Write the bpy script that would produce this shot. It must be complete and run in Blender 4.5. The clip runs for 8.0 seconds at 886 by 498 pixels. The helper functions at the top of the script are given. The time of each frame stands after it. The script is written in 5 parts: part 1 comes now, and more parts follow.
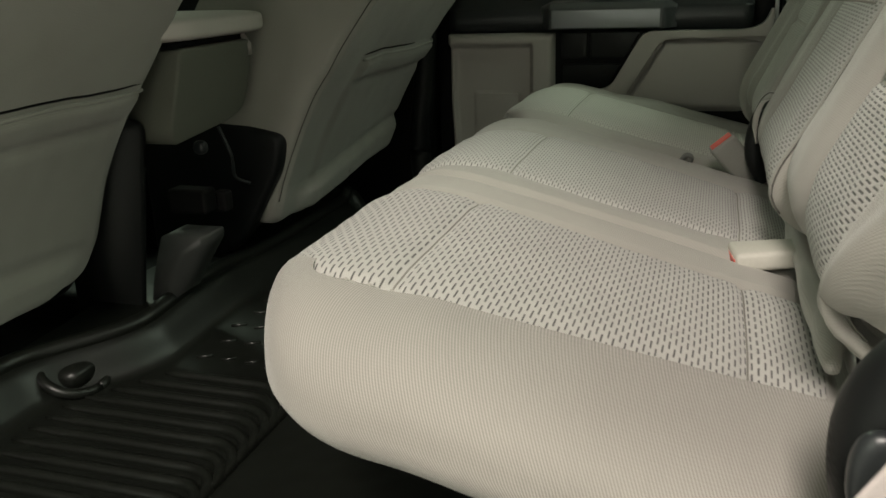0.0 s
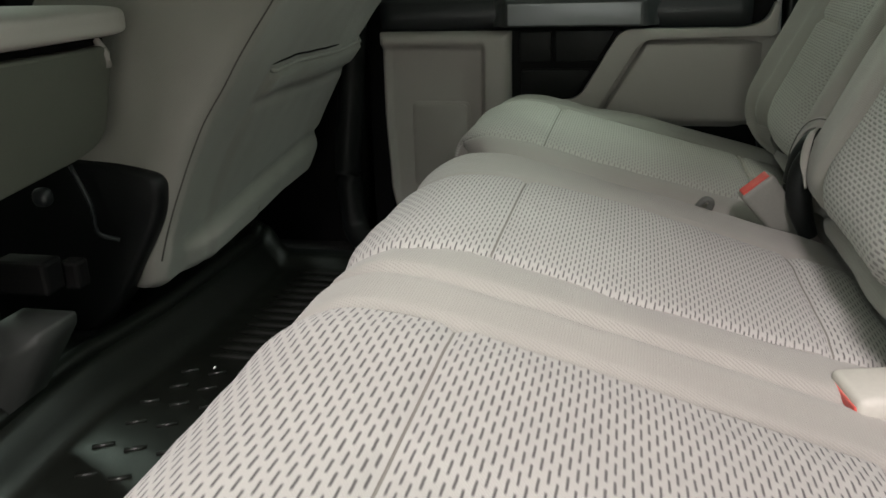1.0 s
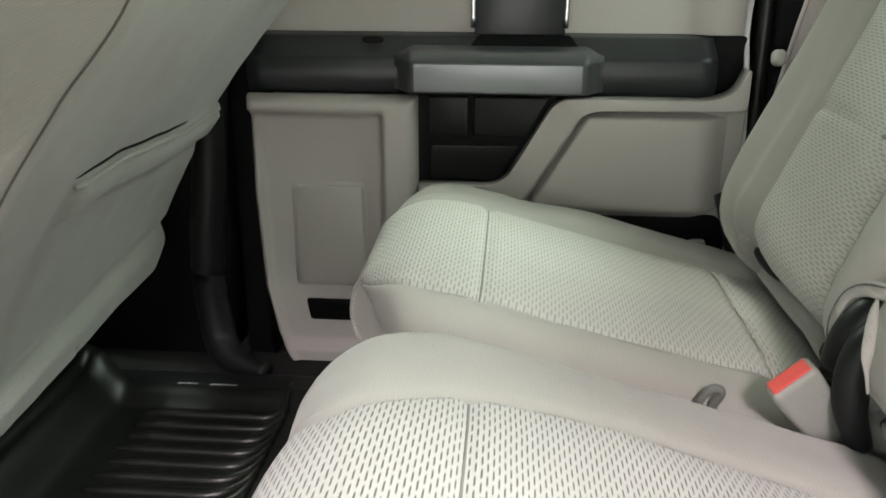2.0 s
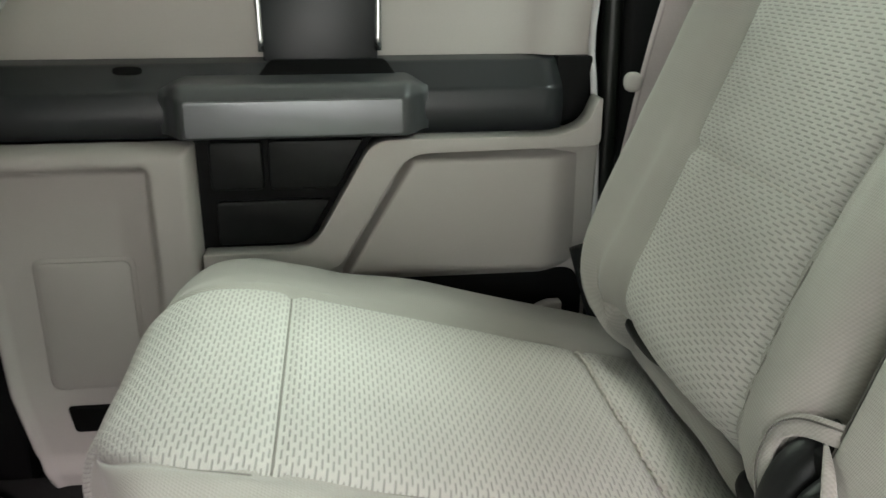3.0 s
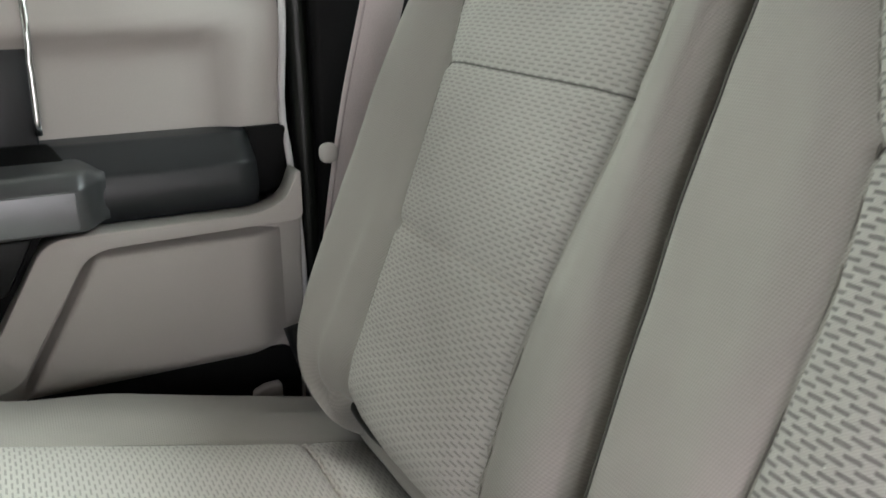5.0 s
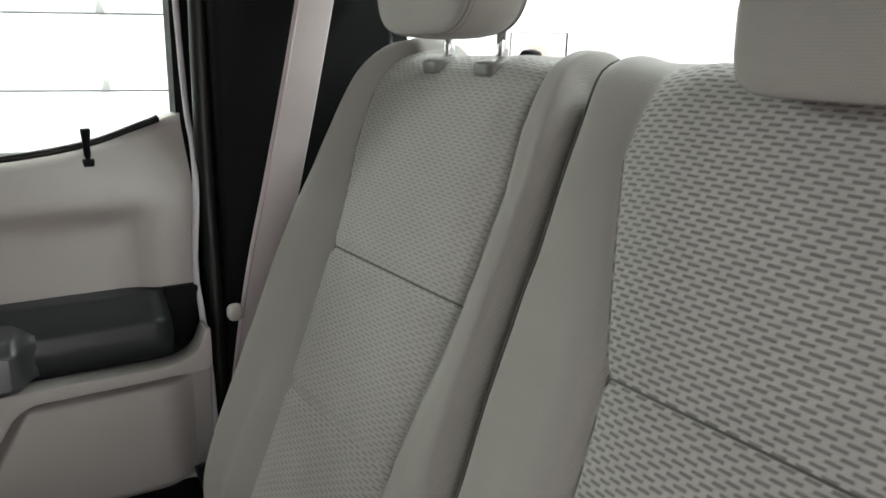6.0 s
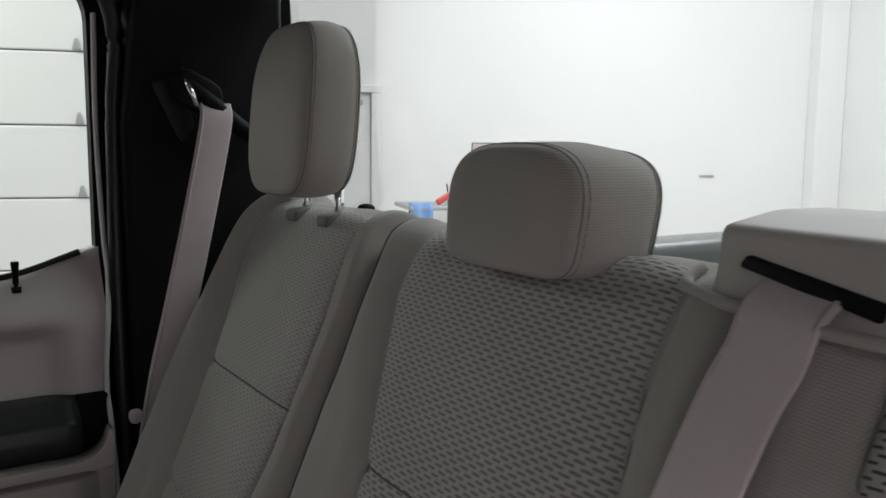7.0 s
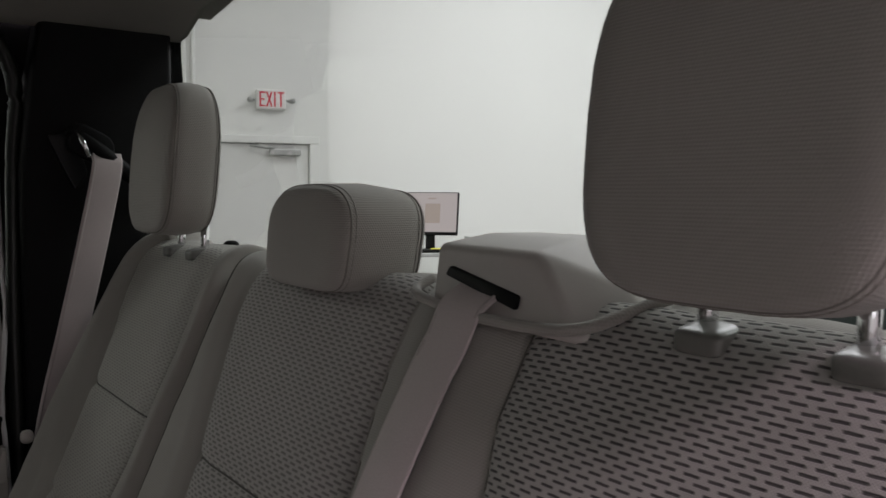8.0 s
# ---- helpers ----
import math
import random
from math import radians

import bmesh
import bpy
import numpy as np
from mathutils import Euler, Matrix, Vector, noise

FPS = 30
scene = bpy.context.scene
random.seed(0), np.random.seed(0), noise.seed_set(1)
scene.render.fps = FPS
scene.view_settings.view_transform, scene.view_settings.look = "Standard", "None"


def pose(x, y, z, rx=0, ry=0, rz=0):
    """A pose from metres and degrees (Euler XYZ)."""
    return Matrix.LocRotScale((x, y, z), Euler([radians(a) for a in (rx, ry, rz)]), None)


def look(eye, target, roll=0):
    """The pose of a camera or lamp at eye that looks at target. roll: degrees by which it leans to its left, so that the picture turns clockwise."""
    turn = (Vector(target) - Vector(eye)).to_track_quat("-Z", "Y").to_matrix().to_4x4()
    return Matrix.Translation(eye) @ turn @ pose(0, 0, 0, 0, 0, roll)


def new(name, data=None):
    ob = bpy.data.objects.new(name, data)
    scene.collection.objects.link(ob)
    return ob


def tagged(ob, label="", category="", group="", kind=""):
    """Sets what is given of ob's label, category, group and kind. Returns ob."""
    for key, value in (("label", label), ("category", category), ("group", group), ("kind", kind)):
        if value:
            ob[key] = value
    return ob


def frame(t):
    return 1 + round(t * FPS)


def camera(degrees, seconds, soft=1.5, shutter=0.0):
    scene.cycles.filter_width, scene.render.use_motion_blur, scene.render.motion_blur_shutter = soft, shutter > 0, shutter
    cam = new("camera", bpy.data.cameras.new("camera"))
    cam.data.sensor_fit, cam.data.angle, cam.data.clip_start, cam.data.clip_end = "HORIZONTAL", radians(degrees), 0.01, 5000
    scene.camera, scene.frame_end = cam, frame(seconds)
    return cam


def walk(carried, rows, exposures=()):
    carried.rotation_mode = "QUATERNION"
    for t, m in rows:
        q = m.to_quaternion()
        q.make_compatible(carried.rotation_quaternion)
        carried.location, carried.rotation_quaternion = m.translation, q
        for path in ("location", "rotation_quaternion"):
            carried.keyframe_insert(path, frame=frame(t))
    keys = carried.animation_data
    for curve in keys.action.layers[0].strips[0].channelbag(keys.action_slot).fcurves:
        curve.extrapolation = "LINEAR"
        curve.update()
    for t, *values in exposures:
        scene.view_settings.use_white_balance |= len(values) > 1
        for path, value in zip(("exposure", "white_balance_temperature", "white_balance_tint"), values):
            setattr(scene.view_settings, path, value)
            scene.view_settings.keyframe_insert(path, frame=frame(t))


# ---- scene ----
cam = camera(55.8, 8.0, soft=1.5, shutter=0.2)
PATH = [
    (0, (0.365, -0.352, 0.688), (-0.229, 1.454, 0.067), -2.1),
    (0.5, (0.293, -0.188, 0.683), (-0.242, 1.63, 0.043), -2.1),
    (1, (0.234, 0.005, 0.686), (-0.188, 1.847, 0.03), -1.7),
    (1.2, (0.206, 0.072, 0.696), (-0.174, 1.921, 0.034), -1.4),
    (2.3, (0.144, 0.482, 0.772), (0.092, 2.365, 0.101), 0.3),
    (2.5, (0.157, 0.534, 0.779), (0.173, 2.417, 0.108), 0.2),
    (3, (0.175, 0.643, 0.758), (0.41, 2.512, 0.086), 0.1),
    (3.5, (0.174, 0.738, 0.717), (0.624, 2.565, 0.037), 0.0),
    (4, (0.189, 0.766, 0.679), (0.82, 2.537, -0.003), 0.2),
    (4.5, (0.199, 0.743, 0.727), (0.966, 2.466, 0.064), 0.1),
    (5.8, (0.189, 0.592, 0.93), (1.198, 2.238, 0.41), 0.3),
    (6, (0.192, 0.558, 0.951), (1.22, 2.207, 0.476), 0.5),
    (6.5, (0.206, 0.442, 1.002), (1.261, 2.101, 0.631), 0.5),
    (7, (0.23, 0.295, 1.023), (1.309, 1.961, 0.778), 0.5),
    (7.5, (0.248, 0.165, 1.025), (1.364, 1.816, 0.86), 0.5),
    (8, (0.259, 0.071, 1.014), (1.435, 1.683, 0.889), 0.3),
]
EXPOSURES = [
    (0, -0.44, 6650, 3), (0.5, -0.16, 6250, 8), (1, 0.03, 6200, 11), (1.2, 0.32, 6150, 12), (2.3, 1.42, 6150, 15), (2.5, 1.42, 6150, 15), (3.5, 1.42, 6100, 20),
    (4.5, 1.38, 6050, 25), (5.8, 0.88, 6050, 29), (6.5, 0.18, 6150, 30), (7, -0.7, 6050, 35), (7.5, -1.1, 6100, 36), (8, -1.2, 6200, 35),
]
walk(cam, [(t, look(eye, target, roll)) for t, eye, target, roll in PATH], EXPOSURES)

# ---- light ----
world = bpy.data.worlds.new("world")
scene.world = world
world.use_nodes = True
world.node_tree.nodes["Background"].inputs[0].default_value = (0.80, 0.82, 0.80, 1)
world.node_tree.nodes["Background"].inputs[1].default_value = 0.2

HALL = Matrix.Rotation(radians(-18), 4, "Z")
GROUND = -0.62


def unseen_lamp(u, v, power, size=1.6, z=4.3, tint=(1.0, 0.98, 0.95), lean=0):
    data = bpy.data.lights.new("unseen_hall_lamp", "AREA")
    data.energy, data.size, data.color = power, size, tint
    ob = new("unseen_hall_lamp", data)
    ob.matrix_world = HALL @ Matrix.Translation((u, v, z)) @ Matrix.Rotation(radians(lean), 4, "X")
    return ob


NEUTRAL, GREENISH = (1.0, 0.885, 0.845), (0.90, 1.0, 0.87)
# Unseen lamps, placed and tinted for the light wanted inside the cab.
unseen_lamp(1.25, -2.12, 220, 1.0, 3.55, NEUTRAL)
unseen_lamp(1.96, -3.78, 220, 1.0, 4.2, NEUTRAL, 30)
# Added fill, low and tilted into the cab, for backrests and door.
unseen_lamp(-0.9, -6.6, 50, 2.0, 2.9, GREENISH, 65)
unseen_lamp(-0.95, 3.85, 68, 1.0, 4.2, (0.99, 1.0, 0.82))
unseen_lamp(-4.5, 1.5, 215, tint=(0.885, 1.0, 0.86))
# Added fill aimed through the far window to brighten the upper backrests.
unseen_lamp(-4.63, 6.2, 220, 1.6, 3.3, (0.93, 1.0, 0.83), -60)
unseen_lamp(-3.4, 7.0, 330, 2.2, tint=(0.93, 1.0, 0.83), lean=35)
unseen_lamp(3.6, 1.0, 170, tint=GREENISH)
unseen_lamp(3.6, 4.6, 380, 3.0, tint=(0.945, 1.0, 0.905))


# ---- materials ----
def material(name, base, rough=0.6, metal=0.0, spec=0.5):
    m = bpy.data.materials.new(name)
    m.use_nodes = True
    b = m.node_tree.nodes["Principled BSDF"]
    b.inputs["Base Color"].default_value = (*base, 1)
    b.inputs["Roughness"].default_value = rough
    b.inputs["Metallic"].default_value = metal
    b.inputs["Specular IOR Level"].default_value = spec
    return m


def node(m, kind, **inputs):
    n = m.node_tree.nodes.new(kind)
    for key, value in inputs.items():
        n.inputs[key.replace("_", " ")].default_value = value
    return n


def link(m, a, b):
    m.node_tree.links.new(a, b)


def shade(m):
    return m.node_tree.nodes["Principled BSDF"]


def mottled(m, base, amount=0.12, scale=6.0, fine=260.0, relief=0.05, depth=0.0004):
    """Blotches at hand size and a fine grain with relief."""
    co = node(m, "ShaderNodeTexCoord")
    big = node(m, "ShaderNodeTexNoise", Scale=scale, Detail=4.0)
    small = node(m, "ShaderNodeTexNoise", Scale=fine, Detail=3.0)
    link(m, co.outputs["Object"], big.inputs["Vector"])
    link(m, co.outputs["Object"], small.inputs["Vector"])
    add = node(m, "ShaderNodeMath")
    add.operation = "ADD"
    link(m, big.outputs[0], add.inputs[0])
    link(m, small.outputs[0], add.inputs[1])
    ramp = node(m, "ShaderNodeMapRange")
    ramp.inputs[1].default_value, ramp.inputs[2].default_value = 0.6, 1.4
    ramp.inputs[3].default_value, ramp.inputs[4].default_value = 1 - amount, 1 + amount
    link(m, add.outputs[0], ramp.inputs[0])
    mul = node(m, "ShaderNodeVectorMath")
    mul.operation = "SCALE"
    mul.inputs[0].default_value = base
    link(m, ramp.outputs[0], mul.inputs["Scale"])
    link(m, mul.outputs[0], shade(m).inputs["Base Color"])
    bump = node(m, "ShaderNodeBump", Strength=relief * 10, Distance=depth)
    link(m, small.outputs[0], bump.inputs["Height"])
    link(m, bump.outputs[0], shade(m).inputs["Normal"])
    return m


def math_node(m, op, a, b=None):
    n = node(m, "ShaderNodeMath")
    n.operation = op
    for i, v in enumerate((a, b)):
        if v is None:
            continue
        if isinstance(v, (int, float)):
            n.inputs[i].default_value = v
        else:
            link(m, v, n.inputs[i])
    return n.outputs[0]


def ribbed_cloth(name, base, rib_tone=0.034, cross=0.8):
    """Plain seat cloth: tight diagonal twill ribs about 2.5 mm apart."""
    m = material(name, base, 0.92, 0, 0.15)
    uv = node(m, "ShaderNodeUVMap").outputs[0]
    sep = node(m, "ShaderNodeSeparateXYZ")
    link(m, uv, sep.inputs[0])
    d = math_node(m, "ADD", math_node(m, "MULTIPLY", sep.outputs[0], 1.0), math_node(m, "MULTIPLY", sep.outputs[1], 0.45))
    rib = math_node(m, "SINE", math_node(m, "MULTIPLY", d, 2 * math.pi / 0.0025))
    weave = math_node(m, "SINE", math_node(m, "MULTIPLY", sep.outputs[1], 2 * math.pi / 0.0022))
    height = math_node(m, "ADD", rib, math_node(m, "MULTIPLY", weave, cross))
    big = node(m, "ShaderNodeTexNoise", Scale=7.0, Detail=5.0)
    link(m, node(m, "ShaderNodeTexCoord").outputs["Object"], big.inputs["Vector"])
    tone = math_node(m, "ADD", math_node(m, "MULTIPLY", height, rib_tone), math_node(m, "MULTIPLY", big.outputs[0], 0.22))
    tone = math_node(m, "ADD", tone, 0.89)
    mul = node(m, "ShaderNodeVectorMath")
    mul.operation = "SCALE"
    mul.inputs[0].default_value = base
    link(m, tone, mul.inputs["Scale"])
    link(m, mul.outputs[0], shade(m).inputs["Base Color"])
    bump = node(m, "ShaderNodeBump", Strength=0.25, Distance=0.0005)
    link(m, height, bump.inputs["Height"])
    link(m, bump.outputs[0], shade(m).inputs["Normal"])
    shade(m).inputs["Sheen Weight"].default_value = 0.25
    return m


def dashed_cloth(name, base, dark, pitch=0.0182, row=0.0049, strength=0.92, thick=0.145):
    """Insert cloth: rows of short sunken dashes, each row shifted by half a pitch. UV in metres: x across, y along."""
    m = material(name, base, 0.95, 0, 0.12)
    uv = node(m, "ShaderNodeUVMap").outputs[0]
    wob = node(m, "ShaderNodeTexNoise", Scale=160.0, Detail=2.0)
    link(m, uv, wob.inputs["Vector"])
    sep = node(m, "ShaderNodeSeparateXYZ")
    link(m, uv, sep.inputs[0])
    v = math_node(m, "ADD", math_node(m, "DIVIDE", sep.outputs[1], row), math_node(m, "MULTIPLY", wob.outputs[0], 0.15))
    rank = math_node(m, "FLOOR", v)
    shift = math_node(m, "MULTIPLY", math_node(m, "MODULO", math_node(m, "ADD", rank, 1000.0), 2.0), 0.5)
    u = math_node(m, "ADD", math_node(m, "DIVIDE", sep.outputs[0], pitch), shift)
    u = math_node(m, "ADD", u, math_node(m, "MULTIPLY", wob.outputs[0], 0.08))
    fu = math_node(m, "ABSOLUTE", math_node(m, "SUBTRACT", math_node(m, "FRACT", u), 0.5))
    fv = math_node(m, "ABSOLUTE", math_node(m, "SUBTRACT", math_node(m, "FRACT", v), 0.5))

    def soft(x, edge, width):
        n = node(m, "ShaderNodeMapRange")
        n.interpolation_type = "SMOOTHSTEP"
        n.inputs[1].default_value, n.inputs[2].default_value = edge - width, edge + width
        n.inputs[3].default_value, n.inputs[4].default_value = 1.0, 0.0
        link(m, x, n.inputs[0])
        return n.outputs[0]

    dash = math_node(m, "MULTIPLY", soft(fu, 0.32, 0.07), soft(fv, thick, 0.10))
    knit = math_node(m, "SINE", math_node(m, "MULTIPLY", sep.outputs[0], 2 * math.pi / 0.0026))
    knit2 = math_node(m, "SINE", math_node(m, "MULTIPLY", sep.outputs[1], 2 * math.pi / 0.0022))
    grain = math_node(m, "MULTIPLY", knit, knit2)
    big = node(m, "ShaderNodeTexNoise", Scale=8.0, Detail=4.0)
    link(m, node(m, "ShaderNodeTexCoord").outputs["Object"], big.inputs["Vector"])
    mix = node(m, "ShaderNodeMix")
    mix.data_type = "RGBA"
    mix.inputs["A"].default_value = (*base, 1)
    mix.inputs["B"].default_value = (*dark, 1)
    link(m, math_node(m, "MULTIPLY", dash, strength), mix.inputs["Factor"])
    tone = math_node(m, "ADD", math_node(m, "ADD", math_node(m, "MULTIPLY", grain, 0.05), math_node(m, "MULTIPLY", big.outputs[0], 0.2)), 0.9)
    mul = node(m, "ShaderNodeVectorMath")
    mul.operation = "SCALE"
    link(m, mix.outputs["Result"], mul.inputs[0])
    link(m, tone, mul.inputs["Scale"])
    link(m, mul.outputs[0], shade(m).inputs["Base Color"])
    height = math_node(m, "ADD", math_node(m, "MULTIPLY", dash, -1.0), math_node(m, "MULTIPLY", grain, 0.12))
    bump = node(m, "ShaderNodeBump", Strength=0.7, Distance=0.0012)
    link(m, height, bump.inputs["Height"])
    link(m, bump.outputs[0], shade(m).inputs["Normal"])
    shade(m).inputs["Sheen Weight"].default_value = 0.2
    return m


CLOTH = (0.345, 0.330, 0.300)
cloth = ribbed_cloth("seat_cloth", CLOTH)
insert_cloth = dashed_cloth("seat_insert_cloth", (0.445, 0.430, 0.405), (0.085, 0.08, 0.08), strength=0.93)
# Copy of insert_cloth for the single seat: dashes faded as light and blur do.
faint_cloth = dashed_cloth("seat_insert_cloth_faint", (0.465, 0.455, 0.42), (0.17, 0.165, 0.152), strength=0.52, thick=0.19)
back_insert_cloth = dashed_cloth("backrest_insert_cloth", (0.43, 0.415, 0.39), (0.11, 0.104, 0.10), strength=0.68, thick=0.25)
near_insert_cloth = dashed_cloth("near_backrest_insert_cloth", (0.43, 0.415, 0.39), (0.07, 0.066, 0.064), strength=0.95, thick=0.20)
side_cloth = ribbed_cloth("seat_side_cloth", (0.310, 0.290, 0.266), 0.18, 0.15)
front_cloth = ribbed_cloth("front_seat_cloth", (0.315, 0.310, 0.278))
thread = mottled(material("thread", (0.10, 0.095, 0.085), 0.9), (0.10, 0.095, 0.085))
seam_thread = mottled(material("seam_thread", (0.20, 0.19, 0.17), 0.9), (0.20, 0.19, 0.17))
soft_thread = mottled(material("soft_thread", (0.27, 0.255, 0.23), 0.9), (0.27, 0.255, 0.23))
pale_thread = mottled(material("pale_thread", (0.45, 0.43, 0.39), 0.9), (0.45, 0.43, 0.39))
webbing = mottled(material("webbing", (0.54, 0.475, 0.465), 0.7), (0.54, 0.475, 0.465), 0.08, 10, 700, 0.08)
webbing_edge = mottled(material("webbing_edge", (0.47, 0.41, 0.40), 0.75), (0.47, 0.41, 0.40), 0.08, 10, 700, 0.08)
trim_light = mottled(material("trim_light", (0.47, 0.441, 0.412), 0.55), (0.47, 0.441, 0.412), 0.05, 5, 900, 0.03, 0.0002)
edge_white = mottled(material("edge_white", (0.62, 0.60, 0.60), 0.5), (0.62, 0.60, 0.60), 0.04)
trim_dark = mottled(material("trim_dark", (0.010, 0.011, 0.011), 0.45, 0, 0.25), (0.010, 0.011, 0.011), 0.15, 8, 900, 0.04, 0.0002)
trim_mid = mottled(material("trim_mid", (0.025, 0.028, 0.030), 0.33, 0, 0.5), (0.025, 0.028, 0.030), 0.1, 8, 900, 0.03, 0.0002)
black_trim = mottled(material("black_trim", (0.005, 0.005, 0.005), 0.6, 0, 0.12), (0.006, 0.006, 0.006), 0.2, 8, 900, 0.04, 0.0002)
rubber = mottled(material("rubber", (0.006, 0.007, 0.0055), 0.36, 0, 0.38), (0.006, 0.007, 0.0055), 0.25, 14, 500, 0.05, 0.0004)
carpet = mottled(material("carpet", (0.012, 0.012, 0.011), 0.98), (0.012, 0.012, 0.011), 0.35, 30, 600, 0.2, 0.002)
silver = mottled(material("silver_paint", (0.22, 0.23, 0.24), 0.34, 0.75), (0.22, 0.23, 0.24), 0.04, 9, 1200, 0.01)
# Darker copy of silver_paint: the handle's shade is put into its colour.
silver_shaded = mottled(material("shaded_silver_paint", (0.14, 0.147, 0.152), 0.36, 0.6), (0.14, 0.147, 0.152), 0.05, 9, 1200, 0.01)
chrome = material("chrome", (0.85, 0.86, 0.87), 0.12, 1.0)
headliner = mottled(material("headliner", (0.20, 0.185, 0.165), 0.98), (0.20, 0.185, 0.165), 0.08, 7, 700, 0.12, 0.0008)
red_plastic = mottled(material("red_plastic", (0.60, 0.085, 0.07), 0.4), (0.60, 0.085, 0.07), 0.06)
buckle_pale = mottled(material("buckle_pale", (0.50, 0.48, 0.43), 0.6, 0, 0.3), (0.50, 0.48, 0.43), 0.05)
buckle_beige = mottled(material("buckle_beige", (0.25, 0.243, 0.222), 0.55, 0, 0.3), (0.25, 0.243, 0.222), 0.06)
buckle_grey = mottled(material("buckle_grey", (0.13, 0.13, 0.12), 0.5), (0.13, 0.13, 0.12), 0.06)
guide_grey = mottled(material("guide_grey", (0.17, 0.17, 0.155), 0.32), (0.17, 0.17, 0.155), 0.06)
panel_dark = mottled(material("panel_dark", (0.125, 0.13, 0.105), 0.7), (0.125, 0.13, 0.105), 0.1, 6, 700, 0.06, 0.0004)
wall_paint = mottled(material("wall_paint", (0.80, 0.81, 0.79), 0.85), (0.80, 0.81, 0.79), 0.035, 0.8, 60, 0.04)
door_paint = mottled(material("door_paint", (0.74, 0.75, 0.73), 0.5), (0.74, 0.75, 0.73), 0.03, 1.5, 80, 0.03)
grey_metal = mottled(material("grey_metal", (0.42, 0.43, 0.42), 0.45, 0.5), (0.42, 0.43, 0.42), 0.06)
concrete = mottled(material("concrete", (0.34, 0.33, 0.31), 0.6), (0.34, 0.33, 0.31), 0.15, 1.2, 40, 0.1)
ceiling_paint = mottled(material("ceiling_paint", (0.75, 0.75, 0.73), 0.9), (0.75, 0.75, 0.73), 0.05, 1, 40)
tray_grey = mottled(material("tray_grey", (0.038, 0.041, 0.038), 0.5, 0, 0.3), (0.038, 0.041, 0.038), 0.1, 8, 900, 0.04, 0.0002)
body_paint = mottled(material("body_paint", (0.06, 0.075, 0.07), 0.3), (0.06, 0.075, 0.07), 0.05)
sign_white = mottled(material("sign_white", (0.80, 0.80, 0.78), 0.5), (0.80, 0.80, 0.78), 0.02)
sign_red = mottled(material("sign_red", (0.72, 0.03, 0.06), 0.5), (0.72, 0.03, 0.06), 0.04)
blue_cloth = mottled(material("blue_cloth", (0.22, 0.38, 0.70), 0.8), (0.22, 0.38, 0.70), 0.12)
yellow_plastic = mottled(material("yellow_plastic", (0.75, 0.70, 0.05), 0.5), (0.75, 0.70, 0.05), 0.06)

glass = bpy.data.materials.new("tinted_glass")
glass.use_nodes = True
gt = glass.node_tree
gt.nodes.remove(gt.nodes["Principled BSDF"])
g_clear = node(glass, "ShaderNodeBsdfTransparent", Color=(0.87, 0.91, 0.88, 1))
g_gloss = node(glass, "ShaderNodeBsdfGlossy", Roughness=0.02)
g_fres = node(glass, "ShaderNodeMath", )
g_fres.operation = "MULTIPLY"
g_fres.inputs[1].default_value = 0.35
g_layer = node(glass, "ShaderNodeLayerWeight", Blend=0.12)
link(glass, g_layer.outputs["Fresnel"], g_fres.inputs[0])
g_mix = node(glass, "ShaderNodeMixShader")
link(glass, g_fres.outputs[0], g_mix.inputs[0])
link(glass, g_clear.outputs[0], g_mix.inputs[1])
link(glass, g_gloss.outputs[0], g_mix.inputs[2])
link(glass, g_mix.outputs[0], gt.nodes["Material Output"].inputs["Surface"])

screen = bpy.data.materials.new("screen")
screen.use_nodes = True
shade(screen).inputs["Base Color"].default_value = (0.05, 0.05, 0.05, 1)
shade(screen).inputs["Emission Color"].default_value = (0.62, 0.55, 0.48, 1)
shade(screen).inputs["Emission Strength"].default_value = 1.4
screen_ink = bpy.data.materials.new("screen_ink")
screen_ink.use_nodes = True
shade(screen_ink).inputs["Emission Color"].default_value = (0.62, 0.50, 0.38, 1)
shade(screen_ink).inputs["Emission Strength"].default_value = 1.1
shade(screen_ink).inputs["Base Color"].default_value = (0.05, 0.05, 0.05, 1)


# ---- building helpers ----
def box_uv(bm):
    """Lays a map in metres over a mesh that has none, each face along its main direction."""
    layer = bm.loops.layers.uv.new("UVMap")
    bm.normal_update()
    for f in bm.faces:
        n = [abs(c) for c in f.normal]
        k = n.index(max(n))
        i, j = ((1, 2), (0, 2), (0, 1))[k]
        for l in f.loops:
            l[layer].uv = (l.vert.co[i], l.vert.co[j])


def finish(bm, name, mat, smooth=True):
    if not bm.loops.layers.uv:
        box_uv(bm)
    bmesh.ops.recalc_face_normals(bm, faces=bm.faces)
    data = bpy.data.meshes.new(name)
    bm.to_mesh(data)
    bm.free()
    data.materials.append(mat)
    if smooth:
        data.shade_smooth()
    return data


def part(name, bm, mat, parent, label="", smooth=True):
    ob = new(name, finish(bm, name, mat, smooth))
    ob.parent = parent
    if label:
        tagged(ob, label)
    return ob


def placed_part(name, bm, mat, parent, label="", smooth=True):
    """A part built in world places."""
    return part(name, moved(bm, parent.matrix_world.inverted()), mat, parent, label, smooth)


def thing(name, label, category, at=(0, 0, 0), group="", kind=""):
    ob = new(name)
    ob.empty_display_size = 0.05
    ob.matrix_world = Matrix.Translation(at)
    return tagged(ob, label, category, group, kind)


def solo(name, bm, mat, label, category, group="", kind="", smooth=True):
    return tagged(new(name, finish(bm, name, mat, smooth)), label, category, group, kind)


